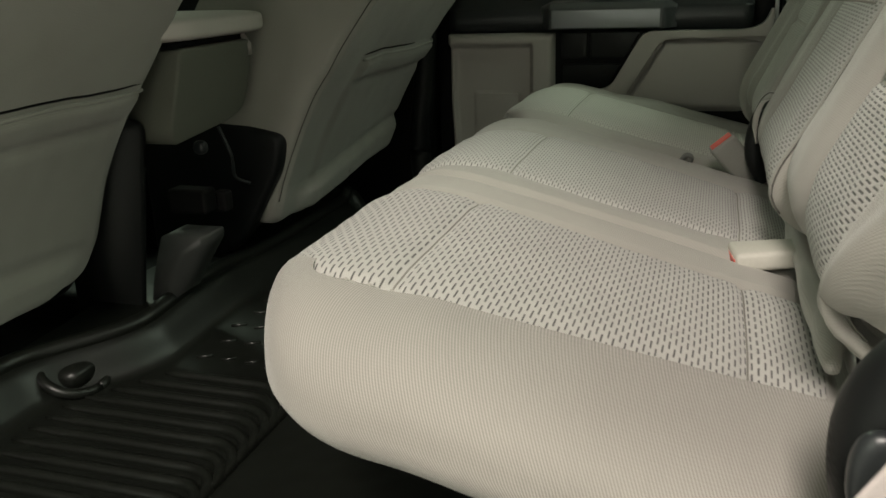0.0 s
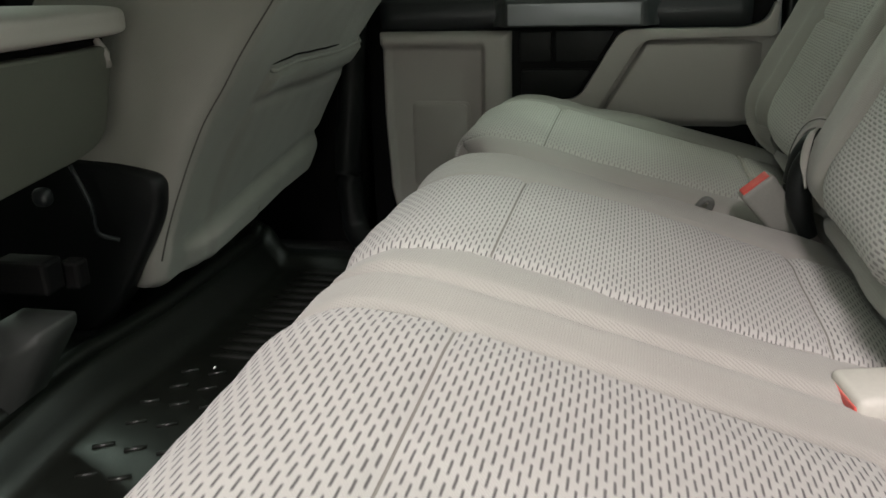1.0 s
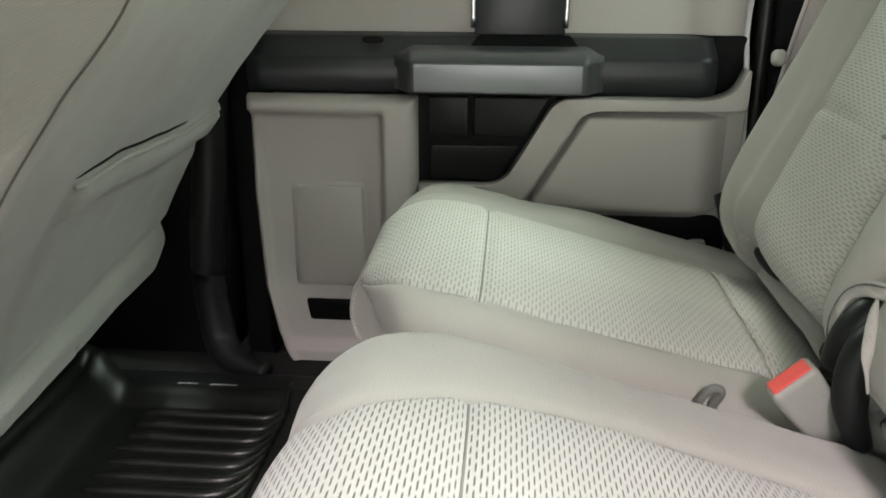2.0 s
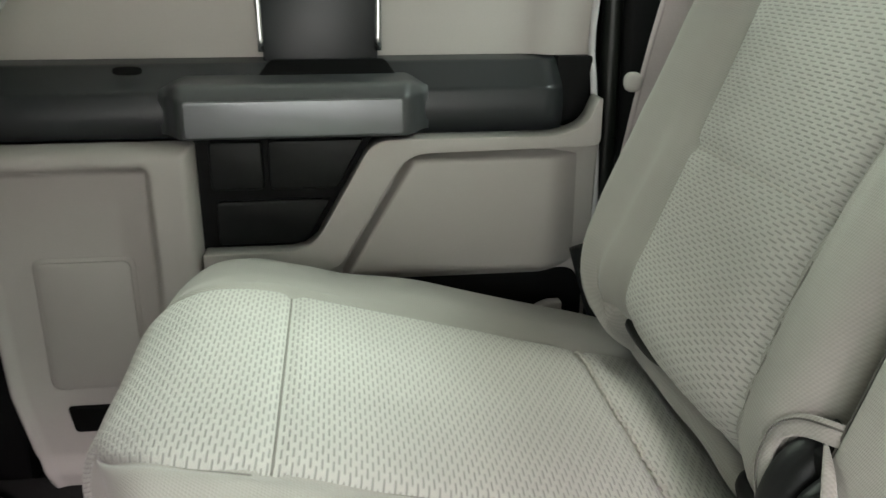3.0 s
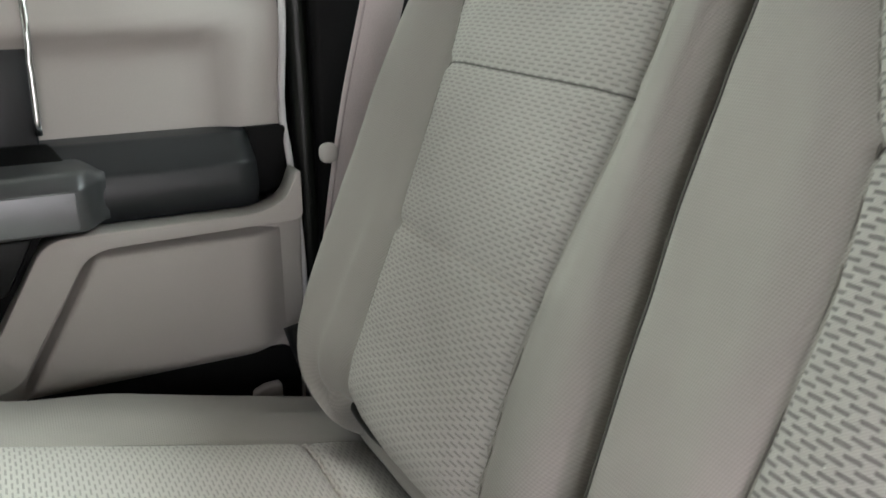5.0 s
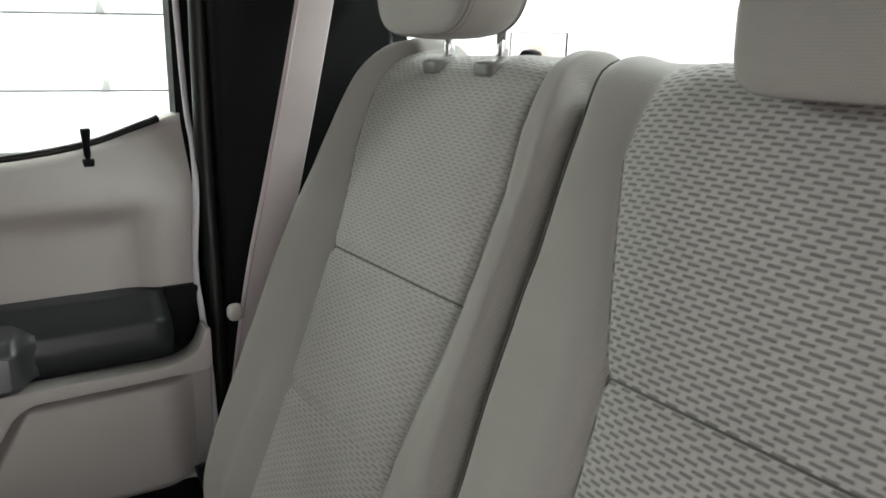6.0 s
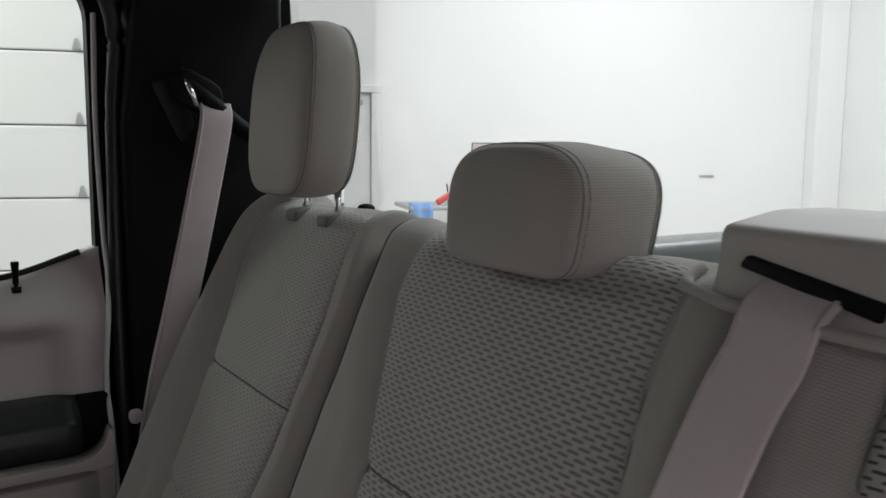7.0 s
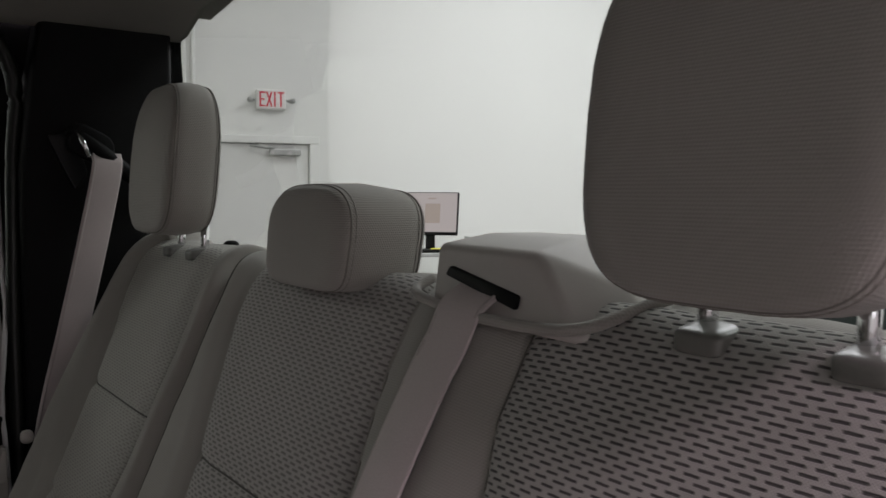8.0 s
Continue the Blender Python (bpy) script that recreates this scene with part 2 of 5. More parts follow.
def block(lo, hi, r=0.004, segments=2, bm=None):
    """A box between two corners with rounded edges."""
    one = bmesh.new()
    c = [(a + b) / 2 for a, b in zip(lo, hi)]
    s = [abs(b - a) for a, b in zip(lo, hi)]
    bmesh.ops.create_cube(one, size=1, matrix=Matrix.Translation(c) @ Matrix.Diagonal((*s, 1)))
    if r:
        bmesh.ops.bevel(one, geom=one.edges[:], offset=min(r, min(s) * 0.49), segments=segments, profile=0.5, affect="EDGES")
    return merge(bm, one)


def merge(bm, one):
    if bm is None:
        return one
    data = bpy.data.meshes.new("tmp")
    one.to_mesh(data)
    one.free()
    bm.from_mesh(data)
    bpy.data.meshes.remove(data)
    return bm


def moved(bm, m):
    bmesh.ops.transform(bm, matrix=m, verts=bm.verts)
    return bm


def slab(outline, to_world, depth, r=0.0, segments=2):
    """A plate: a closed outline of (a, b) pairs, pushed by depth along the third axis; to_world turns (a, b, c) into a place."""
    bm = bmesh.new()
    low = [bm.verts.new((a, b, 0)) for a, b in outline]
    face = bm.faces.new(low)
    top = bmesh.ops.extrude_face_region(bm, geom=[face])
    bmesh.ops.translate(bm, vec=(0, 0, depth), verts=[v for v in top["geom"] if isinstance(v, bmesh.types.BMVert)])
    bmesh.ops.recalc_face_normals(bm, faces=bm.faces)
    if r:
        rim = [e for e in bm.edges if all(abs(v.co.z - depth) < 1e-6 for v in e.verts)]
        bmesh.ops.bevel(bm, geom=rim, offset=r, segments=segments, profile=0.5, affect="EDGES", clamp_overlap=True)
    for v in bm.verts:
        v.co = to_world(*v.co)
    return bm


def rounded(points, radius, steps=5):
    """An outline with its corners rounded; radius is one number or one a corner."""
    out, n = [], len(points)
    for i, p in enumerate(points):
        r = radius[i] if isinstance(radius, (list, tuple)) else radius
        p, a, b = Vector(p), Vector(points[i - 1]), Vector(points[(i + 1) % n])
        da, db = (a - p), (b - p)
        k = min(r, da.length * 0.49, db.length * 0.49)
        if k < 1e-5:
            out.append(tuple(p))
            continue
        pa, pb = p + da.normalized() * k, p + db.normalized() * k
        for j in range(steps + 1):
            t = j / steps
            out.append(tuple((1 - t) ** 2 * pa + 2 * t * (1 - t) * p + t * t * pb))
    return out


def smooth_line(points, steps=8):
    """A Catmull-Rom line through points."""
    pts = [Vector(p) for p in points]
    pts = [2 * pts[0] - pts[1]] + pts + [2 * pts[-1] - pts[-2]]
    out = []
    for i in range(1, len(pts) - 2):
        p0, p1, p2, p3 = pts[i - 1 : i + 3]
        for j in range(steps):
            t = j / steps
            out.append(0.5 * (2 * p1 + (p2 - p0) * t + (2 * p0 - 5 * p1 + 4 * p2 - p3) * t * t + (3 * p1 - p0 - 3 * p2 + p3) * t**3))
    out.append(pts[-2])
    return out


def tube(points, radius, sides=8, bm=None, flat=1.0, up=(0, 0, 1)):
    """A round or flattened rod along points."""
    bm = bm or bmesh.new()
    pts = [Vector(p) for p in points]
    rings = []
    for i, p in enumerate(pts):
        way = (pts[min(i + 1, len(pts) - 1)] - pts[max(i - 1, 0)]).normalized()
        a = way.cross(Vector(up))
        if a.length < 1e-4:
            a = way.cross(Vector((1, 0, 0.01)))
        a.normalize()
        b = a.cross(way).normalized()
        r = radius(i / (len(pts) - 1)) if callable(radius) else radius
        rings.append([bm.verts.new(p + a * r * math.cos(q) + b * r * flat * math.sin(q)) for q in (2 * math.pi * k / sides for k in range(sides))])
    for r0, r1 in zip(rings, rings[1:]):
        for k in range(sides):
            bm.faces.new((r0[k], r0[(k + 1) % sides], r1[(k + 1) % sides], r1[k]))
    bm.faces.new(rings[0][::-1])
    bm.faces.new(rings[-1])
    return bm


def ribbon(points, sides, width, thick=0.0014):
    """A strap along points; sides gives the direction of its width at each point."""
    bm = bmesh.new()
    pts = [Vector(p) for p in points]
    rows = []
    for i, p in enumerate(pts):
        way = (pts[min(i + 1, len(pts) - 1)] - pts[max(i - 1, 0)]).normalized()
        s = Vector(sides[i] if len(sides) > 1 else sides[0]).normalized()
        s = (s - way * s.dot(way)).normalized()
        n = way.cross(s).normalized()
        row = []
        for k in (-1, -0.9, 0, 0.9, 1):
            row.append(bm.verts.new(p + s * width / 2 * k + n * thick * (1 - 0.6 * (abs(k) == 1))))
        for k in (1, 0.9, 0, -0.9, -1):
            row.append(bm.verts.new(p + s * width / 2 * k - n * thick * (1 - 0.6 * (abs(k) == 1))))
        rows.append(row)
    for a, b in zip(rows, rows[1:]):
        for k in range(10):
            bm.faces.new((a[k], a[(k + 1) % 10], b[(k + 1) % 10], b[k]))
    bm.faces.new(rows[0][::-1])
    bm.faces.new(rows[-1])
    return bm


def skin(place, us, vs, uv=None):
    """A sheet of quads through place(u, v), with UV in metres."""
    bm = bmesh.new()
    layer = bm.loops.layers.uv.new("UVMap")
    grid = [[bm.verts.new(place(u, v)) for v in vs] for u in us]
    for i in range(len(us) - 1):
        for j in range(len(vs) - 1):
            corners = ((i, j), (i + 1, j), (i + 1, j + 1), (i, j + 1))
            f = bm.faces.new([grid[a][b] for a, b in corners])
            for loop, (a, b) in zip(f.loops, corners):
                loop[layer].uv = uv(us[a], vs[b]) if uv else (us[a], vs[b])
    return bm


def lerp_table(table):
    xs, ys = zip(*table)
    return lambda x: float(np.interp(x, xs, ys))


def steps(a, b, n):
    return [a + (b - a) * i / n for i in range(n + 1)]


class Profile:
    """A smooth line in (x, z) with length along it and outward normals."""

    def __init__(self, points, n=16, flip=1):
        line = smooth_line([(x, z, 0) for x, z in points], n)
        self.p = np.array([(q.x, q.y) for q in line])
        self.s = np.r_[0, np.cumsum(np.hypot(*np.diff(self.p, axis=0).T))]
        t = np.gradient(self.p, self.s, axis=0)
        t /= np.hypot(*t.T)[:, None]
        self.n = np.stack([-t[:, 1], t[:, 0]], 1) * flip
        self.length = float(self.s[-1])

    def at(self, s):
        return [float(np.interp(s, self.s, c)) for c in (*self.p.T, *self.n.T)]

    def where(self, axis, value, after=0.0):
        """The length at which the line first crosses a value of x (0) or z (1)."""
        c = self.p[:, axis] - value
        for i in range(len(c) - 1):
            if self.s[i] >= after and c[i] * c[i + 1] <= 0:
                k = c[i] / (c[i] - c[i + 1]) if c[i] != c[i + 1] else 0
                return float(self.s[i] + k * (self.s[i + 1] - self.s[i]))
        return self.length


def superellipse(n, count=48):
    """Points round a rounded square of half-width 1."""
    out = []
    for i in range(count):
        q = 2 * math.pi * i / count
        c, d = math.cos(q), math.sin(q)
        out.append((math.copysign(abs(c) ** (2 / n), c), math.copysign(abs(d) ** (2 / n), d)))
    return out


def loft(rings):
    """A closed body through rings of equal length."""
    bm = bmesh.new()
    rows = [[bm.verts.new(p) for p in ring] for ring in rings]
    n = len(rows[0])
    for a, b in zip(rows, rows[1:]):
        for k in range(n):
            bm.faces.new((a[k], a[(k + 1) % n], b[(k + 1) % n], b[k]))
    for row in (rows[0], rows[-1]):
        hub = bm.verts.new(sum((v.co for v in row), Vector()) / n)
        for k in range(n):
            bm.faces.new((row[k], row[(k + 1) % n], hub))
    return bm


def bell(d, w):
    return math.exp(-((d / w) ** 2))


def smoothstep(x):
    x = min(max(x, 0.0), 1.0)
    return x * x * (3 - 2 * x)


# ---- hall round the truck ----
def in_hall(u, v, z):
    return HALL @ Vector((u, v, z))


def hall_box(lo, hi, r=0.0):
    return moved(block(lo, hi, r), HALL)


WALL_V, WALL_U = 7.78, 6.15
HALL_LOW, HALL_TOP = GROUND, 4.5


def wall_with_holes(lo_u, hi_u, holes, v0, v1):
    """A wall along u with door openings (u0, u1, top) that go through it."""
    bm, u = None, lo_u
    for a, b, top in sorted(holes):
        bm = block((u, v0, HALL_LOW), (a, v1, HALL_TOP), 0, bm=bm)
        bm = block((a, v0, top), (b, v1, HALL_TOP), 0, bm=bm)
        u = b
    bm = block((u, v0, HALL_LOW), (hi_u, v1, HALL_TOP), 0, bm=bm)
    return moved(bm, HALL)


solo("ground", hall_box((-9, -7, GROUND - 0.2), (9, 9, GROUND)), concrete, "smooth grey concrete floor of the hall", "floor", kind="structure", smooth=False)
solo("wall_north", wall_with_holes(-9, 9, [(-4.6, -0.35, 2.45), (0.52, 1.46, 1.50)], WALL_V, WALL_V + 0.2), wall_paint, "plain white painted wall of the hall", "wall", kind="structure", smooth=False)
solo("wall_east", hall_box((WALL_U + 0.12, -7, GROUND), (WALL_U + 0.32, WALL_V, HALL_TOP)), wall_paint, "plain white painted wall", "wall", kind="structure", smooth=False)
solo("wall_south", hall_box((-9, -7.2, GROUND), (9, -7, HALL_TOP)), wall_paint, "plain white painted wall", "wall", kind="structure", smooth=False)
solo("wall_west", hall_box((-9.2, -7, GROUND), (-9, 9, HALL_TOP)), wall_paint, "plain white painted wall", "wall", kind="structure", smooth=False)
solo("ceiling", hall_box((-9, -7, HALL_TOP), (9, 9, HALL_TOP + 0.2)), ceiling_paint, "pale painted hall ceiling", "ceiling", kind="structure", smooth=False)
solo("trim", hall_box((WALL_U - 0.2, WALL_V - 0.16, GROUND), (WALL_U + 0.118, WALL_V - 0.003, HALL_TOP), 0.01), wall_paint, "white boxed column in the corner of the hall", "column", kind="structure", smooth=False)


def overhead_door():
    top = thing("door_1", "white sectional overhead garage door, closed", "garage door", in_hall(-2.4, WALL_V, GROUND), kind="structure")
    inv = top.matrix_world.inverted()
    z = GROUND
    while z < 2.4:
        part("panel", moved(hall_box((-4.58, WALL_V + 0.03, z + 0.006), (-0.37, WALL_V + 0.075, min(z + 0.588, 2.44)), 0.012), inv), door_paint, top, smooth=False)
        for u in (-0.97, -2.2, -3.4):
            bm = slab(rounded([(-0.035, 0), (0.035, 0), (0.012, 0.10), (-0.012, 0.10)], 0.01), lambda a, b, c, u=u, z=z: in_hall(u + a, WALL_V + 0.028 - c, z + 0.6 + b), 0.02, 0.004)
            part("hinge", moved(bm, inv), grey_metal, top, "grey metal hinge plate")
        z += 0.594
    for u in (-4.6, -0.35):
        part("track", moved(hall_box((u - 0.03, WALL_V - 0.05, GROUND), (u + 0.03, WALL_V - 0.003, 2.5), 0.005), inv), grey_metal, top, smooth=False)


def exit_door():
    top = thing("door_2", "closed pale steel exit door in a painted frame", "door", in_hall(1.0, WALL_V, GROUND), kind="structure")
    inv = top.matrix_world.inverted()
    part("leaf", moved(hall_box((0.545, WALL_V + 0.02, GROUND + 0.01), (1.435, WALL_V + 0.065, 1.475), 0.003), inv), door_paint, top, smooth=False)
    for lo, hi in (((0.44, WALL_V - 0.025, GROUND), (0.54, WALL_V + 0.1, 1.48)), ((1.44, WALL_V - 0.025, GROUND), (1.53, WALL_V + 0.1, 1.48)), ((0.44, WALL_V - 0.025, 1.481), (1.53, WALL_V + 0.1, 1.55))):
        part("frame", moved(hall_box(lo, hi, 0.008), inv), wall_paint, top, smooth=False)
    closer = part("door_closer", moved(hall_box((1.08, WALL_V - 0.05, 1.375), (1.36, WALL_V + 0.018, 1.425), 0.008), inv), grey_metal, top, "grey metal door closer", smooth=False)
    part("closer_arm", moved(tube([in_hall(1.12, WALL_V - 0.03, 1.43), in_hall(0.9, WALL_V - 0.09, 1.455), in_hall(0.98, WALL_V - 0.03, 1.475)], 0.012), inv), grey_metal, top)


def letter(strokes, u, z, w, h, t=0.02):
    bm = None
    for (a, b), (c, d) in strokes:
        p, q = Vector((a * w, b * h)), Vector((c * w, d * h))
        way = (q - p).normalized()
        side = Vector((-way.y, way.x)) * t / 2
        p, q = p - way * t / 2, q + way * t / 2
        one = slab([tuple(p + side), tuple(p - side), tuple(q - side), tuple(q + side)], lambda x, y, c: in_hall(u + x, WALL_V - 0.0665 - c, z + y), 0.0025)
        bm = merge(bm, one)
    return bm


def exit_sign():
    top = thing("exit_sign", "white exit sign with red letters and two small lamp heads", "exit sign", in_hall(1.10, WALL_V, 1.86))
    inv = top.matrix_world.inverted()
    part("case", moved(hall_box((0.965, WALL_V - 0.06, 1.775), (1.225, WALL_V - 0.001, 1.955), 0.012), inv), sign_white, top, smooth=False)
    part("face", moved(hall_box((0.978, WALL_V - 0.066, 1.788), (1.212, WALL_V - 0.0605, 1.942), 0.002), inv), sign_white, top, smooth=False)
    glyphs = [[((0, 0), (0, 1)), ((0, 0), (1, 0)), ((0, 0.5), (0.8, 0.5)), ((0, 1), (1, 1))], [((0, 0), (1, 1)), ((0, 1), (1, 0))], [((0.5, 0), (0.5, 1))], [((0.5, 0), (0.5, 1)), ((0, 1), (1, 1))]]
    for g, u, w in zip(glyphs, (1.000, 1.058, 1.108, 1.158), (0.036, 0.040, 0.036, 0.042)):
        part("letter", moved(letter(g, u, 1.806, w, 0.118, 0.014), inv), sign_red, top, "red letter", smooth=False)
    for u, s in ((0.955, -1), (1.235, 1)):
        part("lamp_head", moved(tube([in_hall(u, WALL_V - 0.03, 1.86), in_hall(u + s * 0.03, WALL_V - 0.06, 1.85), in_hall(u + s * 0.05, WALL_V - 0.09, 1.855)], lambda t: 0.008 + 0.018 * t), inv), grey_metal, top)


overhead_door()
exit_door()
exit_sign()
for u in (0.36, 0.44):
    solo("conduit", tube([in_hall(u, WALL_V - 0.022, GROUND), in_hall(u, WALL_V - 0.022, HALL_TOP)], 0.018), wall_paint, "white painted conduit running up the wall", "pipe", group="conduits on the wall")
solo("wall_plate", moved(hall_box((4.74, WALL_V - 0.012, 0.735), (4.90, WALL_V - 0.001, 0.755), 0.003), Matrix()), grey_metal, "small grey metal plate on the wall", "wall plate", smooth=False)


def work_table():
    top = thing("folding_table", "light grey folding table with thin dark metal legs", "table", in_hall(2.5, 7.1, GROUND))
    inv = top.matrix_world.inverted()
    part("tabletop", moved(hall_box((1.58, 6.85, 0.505), (3.22, 7.45, 0.54), 0.008), inv), grey_metal, top, smooth=False)
    for u in (1.7, 3.14):
        for v in (6.92, 7.38):
            part("leg", moved(tube([in_hall(u, v, 0.505), in_hall(u + (0.12 if u < 2 else -0.12), v, GROUND)], 0.012), inv), black_trim, top)


def monitor():
    top = thing("monitor", "black-framed computer monitor showing a pale document", "monitor", in_hall(2.40, 7.1, 0.54))
    inv = top.matrix_world.inverted()
    turn = HALL @ Matrix.Translation((2.40, 7.12, 0.87)) @ Matrix.Rotation(radians(-28), 4, "Z") @ Matrix.Rotation(radians(-15), 4, "X")
    part("casing", moved(moved(block((-0.232, 0, -0.190), (0.232, 0.045, 0.190), 0.008), turn), inv), black_trim, top, smooth=False)
    part("screen", moved(moved(block((-0.221, -0.003, -0.168), (0.221, 0.002, 0.181), 0.001), turn), inv), screen, top, "pale lit screen", smooth=False)
    for lo, hi in (((-0.035, 0.125), (0.035, 0.137)), ((-0.06, -0.09), (0.075, 0.085))):
        part("screen_block", moved(moved(block((lo[0], -0.0045, lo[1]), (hi[0], -0.0032, hi[1]), 0), turn), inv), screen_ink, top, "tan block on the screen", smooth=False)
    part("neck", moved(hall_box((2.36, 7.14, 0.545), (2.44, 7.18, 0.80), 0.01), inv), black_trim, top, smooth=False)
    part("foot", moved(hall_box((2.27, 7.0, 0.541), (2.53, 7.25, 0.555), 0.006), inv), black_trim, top, smooth=False)


work_table()
monitor()
tray = thing("paper_tray", "white plastic letter tray on the table", "paper tray", in_hall(2.85, 7.1, 0.54))
for lo, hi in (((2.75, 6.98, 0.541), (3.05, 7.25, 0.555)), ((2.75, 6.98, 0.556), (2.765, 7.25, 0.66)), ((3.035, 6.98, 0.556), (3.05, 7.25, 0.66)), ((2.7655, 7.235, 0.556), (3.0345, 7.25, 0.66))):
    part("tray_panel", moved(hall_box(lo, hi, 0.003), tray.matrix_world.inverted()), sign_white, tray, smooth=False)
solo("spray_bottle", moved(tube([(0, 0, 0), (0, 0, 0.10), (0, 0, 0.13), (0, 0, 0.18)], lambda t: 0.035 if t < 0.6 else 0.015, 12), HALL @ Matrix.Translation((2.13, 7.05, 0.541))), black_trim, "small black bottle on the table", "bottle")
solo("stapler", moved(block((-0.07, -0.02, 0), (0.07, 0.02, 0.05), 0.012), HALL @ Matrix.Translation((1.92, 7.0, 0.541)) @ Matrix.Rotation(radians(20), 4, "Z") @ Matrix.Rotation(radians(-25), 4, "Y") @ Matrix.Translation((0, 0, 0.03))), red_plastic, "red stapler-like tool lying on the table", "tool")
solo("towel", moved(skin(lambda u, v: (u, -0.12 + 0.02 * math.sin(u * 60), 0.004 + v) if v < 0 else (u, -0.12 + v, 0.004 + 0.02 * math.sin(u * 25 + v * 30) ** 2), steps(-0.09, 0.09, 14), steps(-0.16, 0, 6) + steps(0.015, 0.12, 6)), HALL @ Matrix.Translation((1.68, 6.962, 0.543))), blue_cloth, "blue shop towel hanging over the table edge", "towel")
solo("marker_pen", moved(block((-0.09, -0.02, 0), (0.09, 0.02, 0.02), 0.008), HALL @ Matrix.Translation((2.42, 6.92, 0.556))), yellow_plastic, "yellow plastic tool on the table", "tool")



def pen_cup(u, v):
    top = thing("pen_cup", "white pen cup holding two dark pens", "pen cup", in_hall(u, v, 0.541))
    wall = tube([(0, 0, 0), (0, 0, 0.05), (0, 0, 0.095)], lambda t: 0.032 + 0.005 * t, 18)
    part("cup", wall, sign_white, top)
    for dx, lean in ((-0.012, -0.02), (0.014, 0.015)):
        part("pen", tube([(dx, 0, 0.02), (dx + lean, 0.004, 0.165)], 0.006, 8), black_trim, top, "dark pen")


pen_cup(1.99, 7.12)
board = thing("keyboard", "black computer keyboard in front of the monitor", "keyboard", in_hall(2.36, 6.96, 0.541))
part("case", moved(hall_box((2.16, 6.87, 0.541), (2.55, 6.98, 0.562), 0.006), board.matrix_world.inverted()), black_trim, board, smooth=False)
for k in range(4):
    part("key_row", moved(hall_box((2.175, 6.883 + 0.023 * k, 0.5625), (2.535, 6.900 + 0.023 * k, 0.568), 0.002), board.matrix_world.inverted()), trim_dark, board, smooth=False)
solo("paper_stack", moved(block((-0.10, -0.07, 0), (0.10, 0.07, 0.022), 0.002), HALL @ Matrix.Translation((2.70, 6.98, 0.541)) @ Matrix.Rotation(radians(14), 4, "Z")), sign_white, "small stack of white paper on the table", "paper", smooth=False)

# ---- cab shell ----
FLOOR = 0.14
MID = 0.82


def mirror(y):
    return 2 * MID - y


def cab_box(lo, hi, r=0.0):
    return block(lo, hi, r)


solo("floor", cab_box((-1.6, 0.06, FLOOR - 0.06), (0.85, 1.60, FLOOR - 0.012)), carpet, "black carpeted cab floor", "floor", kind="structure", smooth=False)


def headliner_sheet():
    def place(y, x):
        k = (y - MID) / 0.80
        return (x, y, 1.37 - 0.035 * k * k - 0.03 * smoothstep((abs(k) - 0.86) / 0.16))
    bm = skin(place, steps(MID - 0.84, MID + 0.84, 40), steps(-1.1, 0.80, 40))
    one = skin(lambda y, x: (x, y, place(y, x)[2] + 0.05), steps(MID - 0.84, MID + 0.84, 4), steps(-1.1, 0.86, 4))
    return merge(bm, one)


solo("headliner", headliner_sheet(), headliner, "grey-brown woven cab headliner", "headliner", kind="structure")


def frame_wall(outline, hole, to_world, depth):
    """A plate with an opening of the same number of corners."""
    bm = bmesh.new()
    rings = []
    for c in (0, depth):
        rings.append(([bm.verts.new(to_world(a, b, c)) for a, b in outline], [bm.verts.new(to_world(a, b, c)) for a, b in hole]))
    n = len(outline)
    (o0, h0), (o1, h1) = rings
    for i in range(n):
        j = (i + 1) % n
        bm.faces.new((o0[i], o0[j], h0[j], h0[i]))
        bm.faces.new((o1[j], o1[i], h1[i], h1[j]))
        bm.faces.new((o0[j], o0[i], o1[i], o1[j]))
        bm.faces.new((h0[i], h0[j], h1[j], h1[i]))
    return bm


def ring_outline(cx, cz, hx, hz, r, n=8):
    """A rounded rectangle with 4 * (n + 1) corners."""
    out = []
    for k, (sx, sz) in enumerate(((1, 1), (-1, 1), (-1, -1), (1, -1))):
        for i in range(n + 1):
            q = math.pi / 2 * (k + i / n)
            out.append((cx + sx * (hx - r) + r * math.cos(q), cz + sz * (hz - r) + r * math.sin(q)))
    return out


# rear wall with its window; it leans a little
def rear_plane(a, b, c):
    return Vector((0.80 + c - 0.05 * (b - 0.9), a, b))


rear = solo("wall_rear", frame_wall(ring_outline(MID, 0.74, 0.92, 0.70, 0.05), ring_outline(MID, 1.130, 0.865, 0.225, 0.07), rear_plane, 0.03), black_trim, "black trimmed back wall of the cab with a wide window", "cab wall", kind="structure", smooth=False)
win = thing("window_1", "wide tinted rear window of the cab", "window", (0.85, MID, 0.9), kind="structure")
inv = win.matrix_world.inverted()
part("seal", moved(frame_wall(ring_outline(MID, 1.130, 0.872, 0.232, 0.075), ring_outline(MID, 1.130, 0.855, 0.215, 0.065), lambda a, b, c: rear_plane(a, b, c - 0.014), 0.012), inv), rubber, win, smooth=False)
pane = part("pane", moved(slab(ring_outline(MID, 1.130, 0.865, 0.225, 0.07), lambda a, b, c: rear_plane(a, b, 0.012 + c), 0.004), inv), glass, win, smooth=False)

